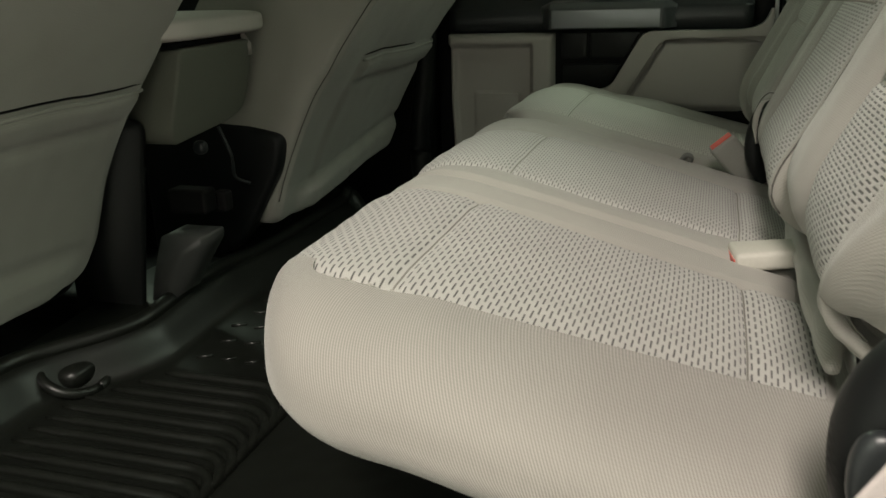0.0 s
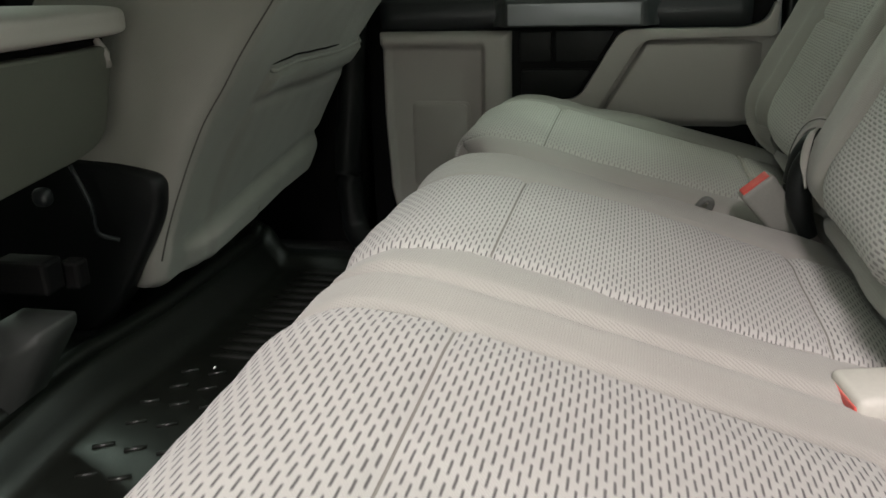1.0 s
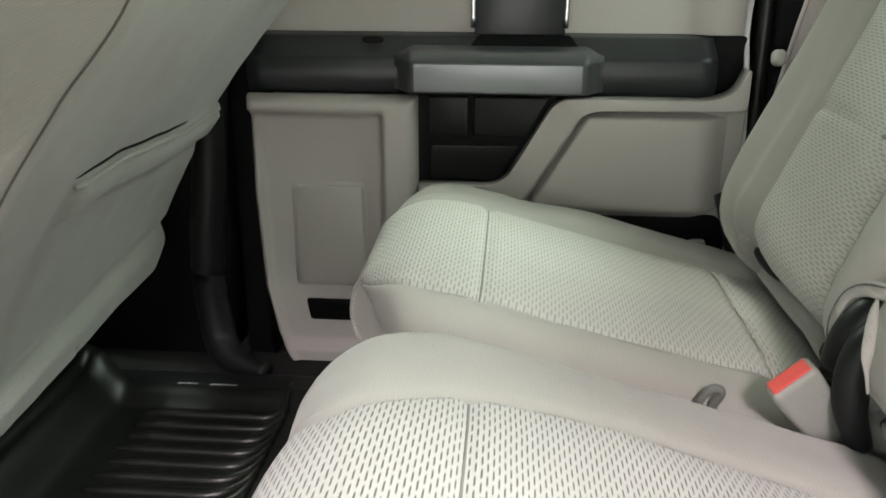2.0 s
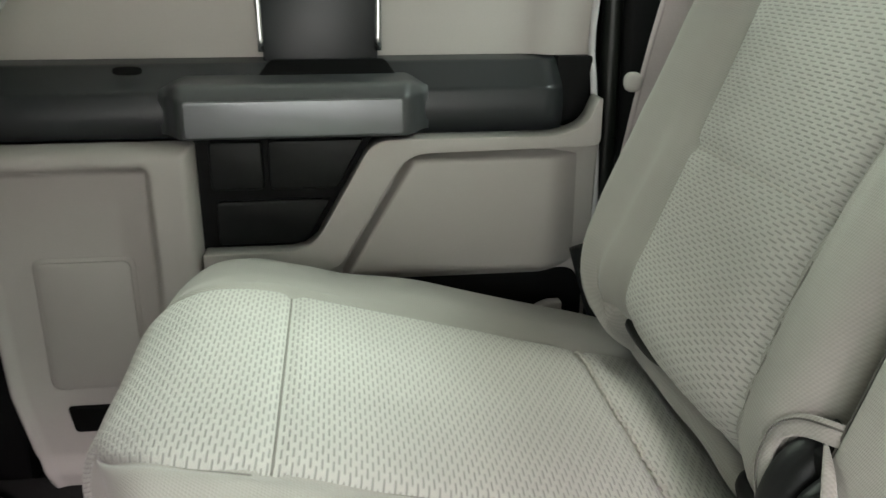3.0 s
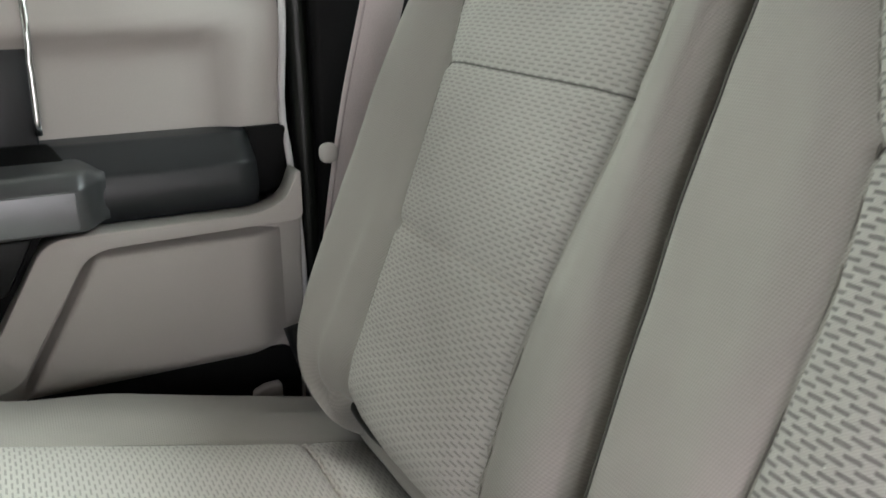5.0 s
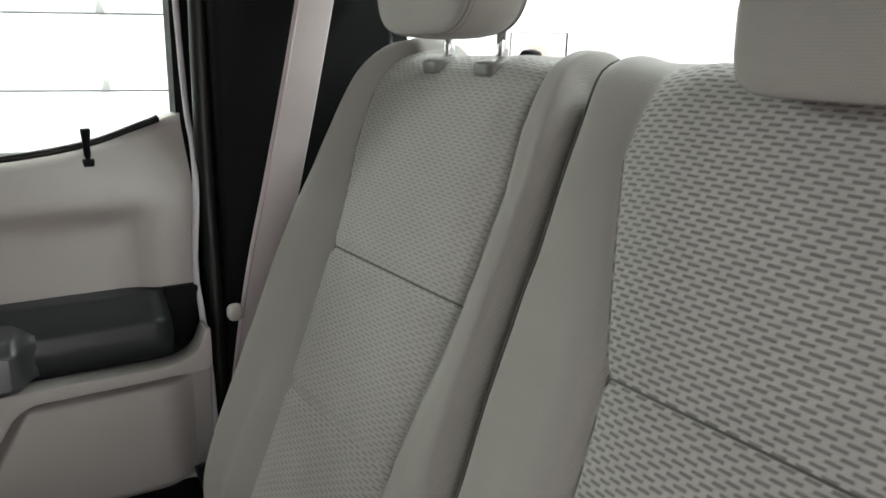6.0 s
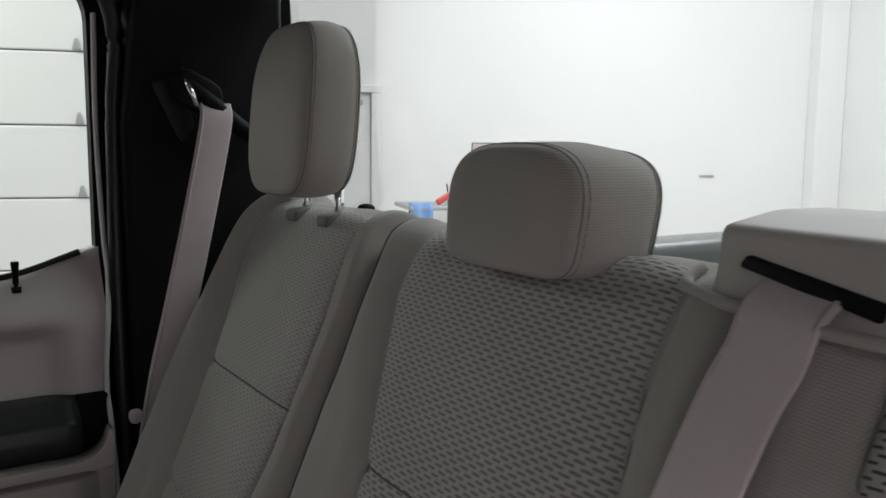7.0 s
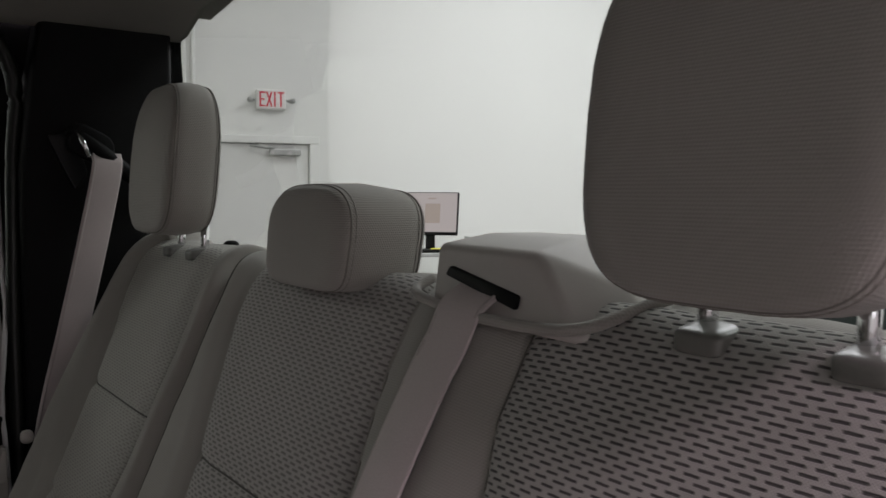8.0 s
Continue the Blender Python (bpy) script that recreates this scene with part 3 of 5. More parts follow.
# truck bed behind the window
bed = thing("truck_bed", "dark painted pickup bed behind the cab", "truck bed", (2.0, MID, 0.3))
inv = bed.matrix_world.inverted()
for lo, hi in (((1.0, -0.16, 0.2), (3.0, 0.0, 0.80)), ((1.0, 1.64, 0.2), (3.0, 1.80, 0.80)), ((2.9, 0.01, 0.2), (3.0, 1.63, 0.80)), ((0.96, 0.01, 0.2), (1.02, 1.63, 0.76))):
    part("side_panel", moved(block(lo, hi, 0.03, 3), inv), body_paint, bed)
part("bed_floor", moved(block((1.02, 0.0, 0.20), (2.9, 1.64, 0.24), 0.005), inv), body_paint, bed, "", False)


# black pillar trim on both sides of the rear door
def pillar(points, depth, name, label):
    bm = slab(points, lambda a, b, c: Vector((a, 1.70 + 0.02 * (b > 9) - c, b)), depth, 0.012, 3)
    return solo(name, bm, black_trim, label, "pillar trim", kind="structure")


pillar([(0.515, 0.10), (0.774, 0.10), (0.774, 1.36), (0.56, 1.36), (0.535, 1.22), (0.515, 1.05)], 0.075, "pillar_rear", "black moulded trim over the rear pillar")
pillar([(-0.62, 0.12), (-0.30, 0.12), (-0.285, 0.3), (-0.28, 0.6), (-0.29, 1.0), (-0.33, 1.36), (-0.62, 1.36)], 0.11, "pillar_centre", "black moulded trim over the centre pillar")
# Tube traces the soft highlight on the pillar's edge; its round shape catches light.
solo("pillar_foot", tube(smooth_line([(-0.285, 1.575, 0.62), (-0.293, 1.568, 0.51), (-0.300, 1.562, 0.415), (-0.309, 1.56, 0.34), (-0.312, 1.56, 0.27), (-0.304, 1.556, 0.19), (-0.290, 1.542, 0.160), (-0.262, 1.524, 0.148), (-0.215, 1.506, 0.142)]), lambda t: 0.026 - 0.012 * smoothstep((t - 0.75) / 0.25), 14), trim_dark, "dark edge moulding shaped along the highlight at the pillar foot", "moulding", kind="structure")
solo("sill_step", block((-1.0, 1.502, FLOOR - 0.07), (0.5, 1.69, 0.082), 0.004), black_trim, "black lower step beside the sill plate", "sill", kind="structure", smooth=False)
solo("sill", block((-1.0, 1.435, FLOOR - 0.05), (0.5, 1.500, FLOOR + 0.004), 0.006), trim_dark, "black plastic door sill plate", "sill", kind="structure", smooth=False)
plate = thing("scuff_mark", "pale lettering bars on the black sill plate", "lettering", (-0.29, 1.45, FLOOR + 0.004))
for a, b in ((-0.335, -0.305), (-0.285, -0.245)):
    part("bar", moved(block((a, 1.447, FLOOR + 0.0042), (b, 1.456, FLOOR + 0.006), 0), plate.matrix_world.inverted()), sign_white, plate, smooth=False)

# unseen cab front under the windscreen, and front doors, added to block hall light
for lo, hi in (((-1.75, -0.08, 0.05), (-1.68, 1.76, 0.98)), ((-1.679, 1.735, 0.05), (-1.16, 1.785, 0.92)), ((-1.679, -0.10, 0.05), (-0.98, 0.0, 0.92))):
    solo("cab_front", block(lo, hi, 0.01), black_trim, "unseen plain dark wall added to close the front of the cab", "cab wall", kind="structure", smooth=False)

solo("windscreen", slab([(-0.05, 0.98), (1.70, 0.98), (1.62, 1.40), (0.03, 1.40)], lambda a, b, c: Vector((-1.70 + 1.3 * (b - 0.98) + c, a, b)), 0.005), glass, "tinted windscreen over the front of the cab", "windscreen", kind="structure", smooth=False)

# near side: the body round the open door
solo("body_near", frame_wall(ring_outline(0.0, 0.62, 1.0, 0.86, 0.1), ring_outline(0.14, 0.655, 0.60, 0.625, 0.12), lambda a, b, c: Vector((a, -0.10 + c, b)), 0.10), black_trim, "black trimmed body side round the open rear door", "body side", kind="structure", smooth=False)
solo("body_far", frame_wall(ring_outline(-0.2, 0.72, 1.0, 0.72, 0.1), ring_outline(0.115, 1.05, 0.40, 0.255, 0.09), lambda a, b, c: Vector((a, 1.735 + c, b)), 0.05), black_trim, "dark body side on the passenger side", "body side", kind="structure", smooth=False)


# ---- seat upholstery ----
class Pad:
    """An upholstered body: a profile in (x, z) swept across y, with sunken seams, cloth inserts, rolled sides and rounded corners."""

    def __init__(self, profile, y0, y1, inserts, roll=0.03, raise_by=0.012, puff=0.006, joins=(), corner=None, core=((0.10, 0.385), (0.47, 0.290)), open_sides=(True, True)):
        self.pr, self.y0, self.y1, self.inserts = profile, y0, y1, inserts
        self.roll, self.raise_by, self.puff, self.joins, self.corner, self.core, self.open_sides = roll, raise_by, puff, joins, corner, core, open_sides

    stretch = 1.0
    inner_roll = 1.0
    bulge, drop = 0.016, 1.0
    finer = (1.0, 1.0)
    outer = 0
    swell = None

    def depth(self, y, s):
        d = 0.0
        e = min(y - self.y0, self.y1 - y)
        roll = self.roll if y - self.y0 < self.y1 - y else self.roll * self.inner_roll
        if e < roll:
            k = roll - max(e, 0)
            d -= (roll - math.sqrt(max(roll**2 - k**2, 0))) * self.drop
        for j in self.joins:
            d -= 0.008 * bell(y - j, 0.007)
        out = 9.0
        for a, b, s0, s1, cross in self.inserts:
            lo, hi = sorted((a(s), b(s)))
            gap = max(lo - y, y - hi)
            along = max(s0 - s, s - s1)
            far = max(gap, along)
            if far > 0:
                out = min(out, far)
            else:
                out = min(out, 0)
                d += self.puff * smoothstep(-gap / 0.05)
                for c in cross:
                    d -= 0.0055 * bell(s - c, 0.006)
            if along < 0.02:
                d -= 0.0045 * bell(gap, 0.0055)
        if self.inserts:
            d += self.raise_by * smoothstep(out / 0.045)
        d += 0.0026 * noise.noise((y * 9, s * 9, self.y0 * 7)) + 0.0010 * noise.noise((y * 31, s * 26, self.y1 * 5))
        if self.swell:
            d += self.swell(y, s)
        if self.outer:
            # side bolster that stands forward at the outer edge
            e = self.y1 - y if self.outer > 0 else y - self.y0
            d += 0.018 * (1 - smoothstep((e - 0.012) / 0.085))
        return d

    def place(self, u, s, lift=0.0):
        y, inward = u
        x, z, nx, nz = self.pr.at(s)
        d = self.depth(y, s) + lift
        shift = self.corner(s) if self.corner else 0.0
        if shift:
            e0, e1 = y - self.y0, self.y1 - y
            if self.open_sides[0]:
                y += shift * (1 - smoothstep(e0 / 0.14))
            if self.open_sides[1]:
                y -= shift * self.open_sides[1] * (1 - smoothstep(e1 / 0.14))
        x, z = x + nx * d, z + nz * d
        if inward:
            # the side closes on a core line inside the body, a little bulged
            (ax, az), (bx, bz) = self.core
            k = ((x - ax) * (bx - ax) + (z - az) * (bz - az)) / ((bx - ax) ** 2 + (bz - az) ** 2)
            k = min(max(k, 0.0), 1.0)
            x, z = x + (ax + (bx - ax) * k - x) * inward, z + (az + (bz - az) * k - z) * inward
            y += (0.016 if u[0] > (self.y0 + self.y1) / 2 else -self.bulge) * math.sin(min(inward * 1.2, 1.0) * math.pi / 2)
        return (x, y, z)

    def shell(self, dy=0.006, ds=0.007):
        ins = [k / 10 for k in range(10, 0, -1)]
        n = int((self.y1 - self.y0) / dy)
        ys = [(y, 0.0) for y in steps(self.y0, self.y1, n)]
        # finer columns over the rolled edges
        extra = [(self.y0 + self.roll * t * t, 0.0) for t in (0.15, 0.3, 0.45)] + [(self.y1 - self.roll * t * t, 0.0) for t in (0.15, 0.3, 0.45)]
        ys = sorted(set(ys + extra))
        us = [(self.y0, i) for i in ins] + ys + [(self.y1, i) for i in ins[::-1]]
        ss = steps(0, self.pr.length, int(self.pr.length / ds))
        bm = skin(lambda u, s: self.place(u, s), us, ss, lambda u, s: (u[0] + (u[1] if u[0] > (self.y0 + self.y1) / 2 else -u[1]) * 0.05, s))
        layer = bm.loops.layers.uv.active
        gone = []
        for f in bm.faces:
            us_, vs_ = zip(*(l[layer].uv for l in f.loops))
            y, s = sum(us_) / 4, sum(vs_) / 4
            for a, b, s0, s1, _ in self.inserts:
                lo, hi = sorted((a(s), b(s)))
                if lo + 0.007 < y < hi - 0.007 and s0 + 0.008 < s < s1 - 0.008:
                    gone.append(f)
        bmesh.ops.delete(bm, geom=gone, context="FACES")
        return bm

    def insert(self, k, n=64, ds=0.006):
        a, b, s0, s1, _ = self.inserts[k]
        ss = steps(s0, s1, int((s1 - s0) / ds))
        mid = (a((s0 + s1) / 2) + b((s0 + s1) / 2)) / 2

        def place(t, s):
            lo, hi = sorted((a(s), b(s)))
            rim = min(t, 1 - t) * (hi - lo)
            lift = 0.0012 * smoothstep(rim / 0.004) * smoothstep(min(s - s0, s1 - s) / 0.004) - 0.0005
            return self.place((lo + (hi - lo) * t, 0.0), s, lift)

        def uv(t, s):
            lo, hi = sorted((a(s), b(s)))
            return ((lo + (hi - lo) * t - mid) * self.stretch * self.finer[k], s * self.stretch * self.finer[k])

        return skin(place, steps(0, 1, n), ss, uv)

    def seam(self, k, c, radius=0.0014):
        a, b, *_ = self.inserts[k]
        lo, hi = sorted((a(c), b(c)))
        return tube([self.place((lo + (hi - lo) * t, 0.0), c, 0.0006) for t in steps(0.01, 0.99, 40)], radius, 6)

    def edge_line(self, y_of, s0, s1, inward=0.0, lift=0.001, radius=0.0012, n=60):
        return tube([self.place((y_of(s), inward), s, lift) for s in steps(s0, s1, n)], radius, 6)


class BackPad(Pad):
    """A backrest whose side edges follow a slanting split; edges holds a function of length for each side, or None."""
    stretch = 0.80
    edges = (None, None)
    recede = 0.0

    def place(self, u, s, lift=0.0):
        x, y, z = super().place(u, s, lift)
        lo, hi = sorted((self.inserts[0][0](s), self.inserts[0][1](s)))
        if self.edges[0] and y < lo:
            edge = self.edges[0](s)
            y = edge + (y - self.y0) * (lo - edge) / (lo - self.y0)
        if self.edges[1] and y > hi:
            edge = self.edges[1](s)
            y = hi + (y - hi) * (edge - hi) / (self.y1 - hi)
        x += self.recede * (1 - smoothstep((z - 0.40) / 0.12))
        return (x, y, z)


CUSHION = Profile([(0.47, 0.225), (0.33, 0.262), (0.20, 0.298), (0.12, 0.316), (0.060, 0.327), (0.014, 0.352), (-0.006, 0.395), (0.003, 0.438), (0.040, 0.459), (0.08, 0.4585), (0.12, 0.4505), (0.20, 0.4290), (0.30, 0.402), (0.40, 0.375), (0.445, 0.363), (0.466, 0.356), (0.477, 0.347), (0.487, 0.351), (0.505, 0.350), (0.520, 0.338), (0.524, 0.310)])
NOSE = CUSHION.where(1, 0.415)
BACK = Profile([(0.56, 0.388), (0.505, 0.394), (0.465, 0.409), (0.441, 0.436), (0.443, 0.465), (0.4600, 0.500), (0.50, 0.58), (0.575, 0.726), (0.62, 0.813), (0.655, 0.880), (0.672, 0.910), (0.692, 0.930), (0.718, 0.936), (0.745, 0.925), (0.762, 0.895), (0.762, 0.84), (0.73, 0.70)])


BACK_CORE = ((0.487, 0.425), (0.725, 0.885))


def by_z(profile, table, after=0.05):
    """A table of (z, y) on the backrest turned into a function of length along it."""
    return lerp_table(sorted((profile.where(1, z, after), y) for z, y in table if 0.45 < z < 0.93))


def by_x(profile, table):
    return lerp_table([(profile.where(0, x, NOSE), y) for x, y in table])


def front_corner(radius, base=0.02):
    def shift(s):
        x = CUSHION.at(s)[0]
        k = max(radius - max(x - 0.004, 0), 0)
        return radius - math.sqrt(max(radius**2 - k * k, 0))
    return shift


def back_corner(s):
    low, top = BACK.where(1, 0.43, 0.05), BACK.where(0, 0.70, 0.3)
    r0, r1 = 0.12, 0.075
    z = BACK.at(s)[1]
    k0 = max(r0 - max(s - low, 0), 0)
    k1 = max(r1 - max(top - s, 0), 0)
    return (r0 - math.sqrt(r0 * r0 - k0 * k0)) * 0.8 + (r1 - math.sqrt(r1 * r1 - k1 * k1)) * 0.8 + 0.040 * (1 - smoothstep((z - 0.48) / 0.30))


def near_corner(s):
    z = BACK.at(s)[1]
    return back_corner(s) + 0.035 * (1 - smoothstep((z - 0.46) / 0.13)) + 0.05 * (1 - smoothstep((z - 0.40) / 0.07))


C_START, C_END = CUSHION.where(1, 0.36), CUSHION.where(0, 0.468, NOSE)
C_FRONT, C_REAR = CUSHION.where(0, 0.125, NOSE), CUSHION.where(0, 0.406, NOSE)
far_in = by_x(CUSHION, [(0.04, 1.095), (0.12, 1.100), (0.30, 1.106), (0.40, 1.113), (0.50, 1.12)])
far_out = by_x(CUSHION, [(0.03, 1.385), (0.12, 1.400), (0.40, 1.392), (0.50, 1.40)])
cen_out = by_x(CUSHION, [(0.03, 0.872), (0.12, 0.920), (0.23, 0.932), (0.40, 0.918), (0.50, 0.918)])
cen_in = by_x(CUSHION, [(0.03, 0.635), (0.12, 0.662), (0.24, 0.655), (0.40, 0.664), (0.50, 0.67)])
near_in = by_x(CUSHION, [(0.03, 0.512), (0.12, 0.521), (0.30, 0.519), (0.50, 0.512)])
near_out = by_x(CUSHION, [(0.04, 0.215), (0.12, 0.240), (0.27, 0.246), (0.40, 0.275), (0.50, 0.30)])

B_START, B_END = BACK.where(1, 0.425, 0.05), BACK.where(0, 0.705, 0.3)
B_LOW, B_UP = BACK.where(1, 0.588, 0.1), BACK.where(1, 0.728, 0.1)
fb_out = by_z(BACK, [(0.40, 1.350), (0.465, 1.358), (0.51, 1.366), (0.585, 1.378), (0.622, 1.39), (0.69, 1.408), (0.75, 1.425), (0.83, 1.452), (0.90, 1.462), (0.925, 1.462)], 0.1)
fb_in = by_z(BACK, [(0.40, 1.110), (0.456, 1.122), (0.53, 1.142), (0.589, 1.148), (0.70, 1.145), (0.82, 1.153), (0.876, 1.168), (0.93, 1.172)], 0.1)
cb_out = by_z(BACK, [(0.40, 0.925), (0.526, 0.939), (0.66, 0.948), (0.73, 0.962), (0.80, 1.000), (0.87, 1.036), (0.93, 1.040)], 0.1)
cb_in = by_z(BACK, [(0.40, 0.672), (0.60, 0.668), (0.768, 0.668), (0.864, 0.685), (0.93, 0.680)], 0.1)
nb_out = by_z(BACK, [(0.40, mirror(1.350)), (0.585, mirror(1.378)), (0.69, mirror(1.408)), (0.75, mirror(1.425)), (0.83, mirror(1.452)), (0.925, mirror(1.462))], 0.1)
nb_in = by_z(BACK, [(0.40, 0.470), (0.50, 0.485), (0.60, 0.495), (0.70, 0.500), (0.806, 0.515), (0.854, 0.530), (0.93, 0.528)], 0.1)


split_far = by_z(BACK, [(0.46, 1.032), (0.55, 1.048), (0.61, 1.062), (0.68, 1.076), (0.785, 1.087), (0.90, 1.108), (0.925, 1.118)])
split_near = by_z(BACK, [(0.46, 0.606), (0.60, 0.614), (0.75, 0.612), (0.92, 0.605)])


def dress(pad, top, name, cuts, lines=(), woven=None):
    """Shell of a pad as a part of a seat, with inserts and seams under it."""
    inv = top.matrix_world.inverted()
    shell = part(name, moved(pad.shell(), inv), cloth, top)
    for k in range(len(pad.inserts)):
        part("insert", moved(pad.insert(k), inv), woven or insert_cloth, shell, "woven insert with rows of dark dashes")
        for c, mat in cuts:
            part("seam", moved(pad.seam(k, c), inv), mat, shell)
        a, b, s0, s1, _ = pad.inserts[k]
        for edge in (a, b):
            part("seam", moved(pad.edge_line(edge, s0, s1, 0, 0.0, 0.0010), inv), seam_thread, shell)
    for name, bm, mat in lines:
        part(name, moved(bm, inv), mat, shell)
    return shell


def rear_seats():
    wide = thing("rear_seat", "beige cloth rear bench for two with dashed woven inserts", "rear seat", (0.35, 0.57, 0.235), "rear seats")
    # Darker thread in these sewn cross seams also stands for the crease's shade.
    cuts = ((C_FRONT, seam_thread), (C_REAR, seam_thread))
    placed_part("base_pan", block((0.18, 0.20, 0.190), (0.54, 0.98, 0.224), 0.01), black_trim, wide, smooth=False)
    pad = Pad(CUSHION, 0.168, 1.030, [(near_out, near_in, C_START, C_END, (C_FRONT, C_REAR)), (cen_in, cen_out, C_START, C_END, (C_FRONT, C_REAR))], 0.050, 0.002, 0.004, (0.586,), front_corner(0.13), open_sides=(1, 0.6))
    pad.inner_roll, pad.finer, pad.bulge, pad.drop = 0.66, (1.0, 1.31), 0.012, 1.0
    dress(pad, wide, "cushion", cuts, (("seam", pad.edge_line(lambda s: 0.586, C_START, C_END, 0, 0.0, 0.0010), pale_thread),))
    # the plain boxing that wraps round the end of the bench beside the open door
    plan = [smooth_line([(x, y, 0) for x, y in line], 12) for line in (
        ((-0.014, 0.36), (-0.012, 0.30), (0.018, 0.218), (0.053, 0.160), (0.105, 0.132), (0.20, 0.122), (0.35, 0.122), (0.50, 0.135)),
        ((0.06, 0.34), (0.052, 0.28), (0.058, 0.236), (0.085, 0.218), (0.13, 0.224), (0.20, 0.232), (0.35, 0.258), (0.50, 0.292)))]
    last = len(plan[0]) - 1

    def boxing(k, v, lift=0.0):
        out, edge = plan[0][k], plan[1][k]
        z = CUSHION.at(CUSHION.where(0, max(edge.x, 0.05), NOSE))[1] + 0.003 + 0.007 * smoothstep((k - 44) / 14) - 0.030 * (1 - smoothstep((k - 2) / 16))
        q = min(v / 0.6, 1.0) * math.pi / 2
        reach, fall = math.sin(q) ** 0.80, 1 - math.cos(q) ** 0.80 if q < 1.57 else 1.0
        w = max(v - 0.6, 0) / 0.4
        p = edge.lerp(out, reach * (1 + 0.02 * math.sin(w * math.pi)) + 0.004 * noise.noise((k * 0.11, v * 3, 2)))
        way = (plan[0][min(k + 1, last)] - plan[0][max(k - 1, 0)]).normalized()
        side = Vector((way.y, -way.x, 0))
        p = p - side * 0.040 * w * w + side * lift
        return (p.x, p.y, z - 0.066 * fall - 0.050 * w + 0.002 * noise.noise((k * 0.07, v * 2, 7)))

    runs = [0.0]
    for a, b in zip(plan[0], plan[0][1:]):
        runs.append(runs[-1] + (b - a).length)
    panel = placed_part("side_boxing", skin(boxing, list(range(last + 1)), steps(0, 1, 44), lambda k, v: (runs[k], -0.16 * v)), side_cloth, wide, "plain ribbed cloth round the cushion's end")
    placed_part("seam", tube([boxing(k, 0.45 + 0.02 * math.sin(k * 0.05), 0.0012) for k in range(16, last + 1)], 0.0014, 6), seam_thread, panel)
    narrow = thing("rear_seat", "beige cloth single rear seat beside the passenger door", "rear seat", (0.35, 1.27, 0.235), "rear seats")
    cuts = ((C_FRONT, seam_thread), (C_REAR, pale_thread))
    placed_part("base_pan", block((0.18, 1.06, 0.190), (0.54, 1.44, 0.224), 0.01), black_trim, narrow, smooth=False)
    pad = Pad(CUSHION, 1.038, 1.510, [(far_in, far_out, C_START, C_END, (C_FRONT, C_REAR))], 0.045, -0.003, 0.004, (), front_corner(0.10))
    pad.inner_roll, pad.finer = 0.80, (1.28,)
    pad.swell = lambda y, s: 0.011 * smoothstep((CUSHION.at(s)[0] - 0.15) / 0.12) * smoothstep((y - 1.40) / 0.04)
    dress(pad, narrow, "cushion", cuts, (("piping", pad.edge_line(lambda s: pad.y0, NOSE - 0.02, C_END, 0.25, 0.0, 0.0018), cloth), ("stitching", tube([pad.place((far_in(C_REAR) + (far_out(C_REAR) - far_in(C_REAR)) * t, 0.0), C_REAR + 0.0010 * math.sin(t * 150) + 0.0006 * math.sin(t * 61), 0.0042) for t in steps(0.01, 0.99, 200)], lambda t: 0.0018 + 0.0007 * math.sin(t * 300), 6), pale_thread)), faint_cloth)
    pad = BackPad(BACK, 1.052, 1.514, [(fb_in, fb_out, B_START, B_END, (B_LOW, B_UP))], 0.034, 0.011, 0.006, (), back_corner, BACK_CORE, (False, True))
    pad.edges, pad.outer, pad.finer = (lambda s: split_far(s) + 0.007, None), 1, (1.68,)
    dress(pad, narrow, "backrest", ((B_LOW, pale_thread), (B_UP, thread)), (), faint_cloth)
    pad = BackPad(BACK, 0.604, 1.100, [(cb_in, cb_out, B_START, B_END, (B_UP,))], 0.026, 0.008, 0.006, (), None, BACK_CORE)
    pad.edges, pad.finer = (lambda s: split_near(s) + 0.001, lambda s: split_far(s) - 0.006), (1.44,)
    dress(pad, wide, "backrest", ((B_UP, thread),), (("seam", pad.edge_line(lambda s: pad.y0 + 0.012, B_START, B_END, 0, 0.0008, 0.0011), thread), ("seam", pad.edge_line(lambda s: pad.y1 - 0.012, B_START, B_END, 0, 0.0008, 0.0011), thread)), back_insert_cloth)
    pad = BackPad(BACK, mirror(1.514), 0.602, [(nb_out, nb_in, B_START, B_END, (B_LOW, B_UP))], 0.026, 0.012, 0.006, (), near_corner, BACK_CORE, (True, False))
    pad.edges, pad.finer, pad.recede = (None, lambda s: split_near(s) - 0.001), (1.42,), 0.034
    dress(pad, wide, "backrest", ((B_LOW, pale_thread), (B_UP, thread)), (), near_insert_cloth)
    for seat, a, b in ((narrow, 1.048, 1.480), (wide, 0.31, 1.020)):
        placed_part("apron", skin(lambda y, k: (0.492 - 0.012 * k, y, 0.335 + 0.085 * k), steps(a, b, 40), steps(0, 1, 8)), cloth, seat)
        placed_part("rear_roll", tube([(0.469 + 0.0015 * math.sin(y * 37), y, 0.383 + 0.0015 * math.sin(y * 53 + 1)) for y in steps(a, b, 60)], lambda t: 0.0125 * (0.5 + 0.5 * min(1, 16 * t, 16 * (1 - t))), 14, flat=0.9), cloth, seat, "padded roll between cushion and backrest")
    return narrow, wide


far_back, wide_back = rear_seats()


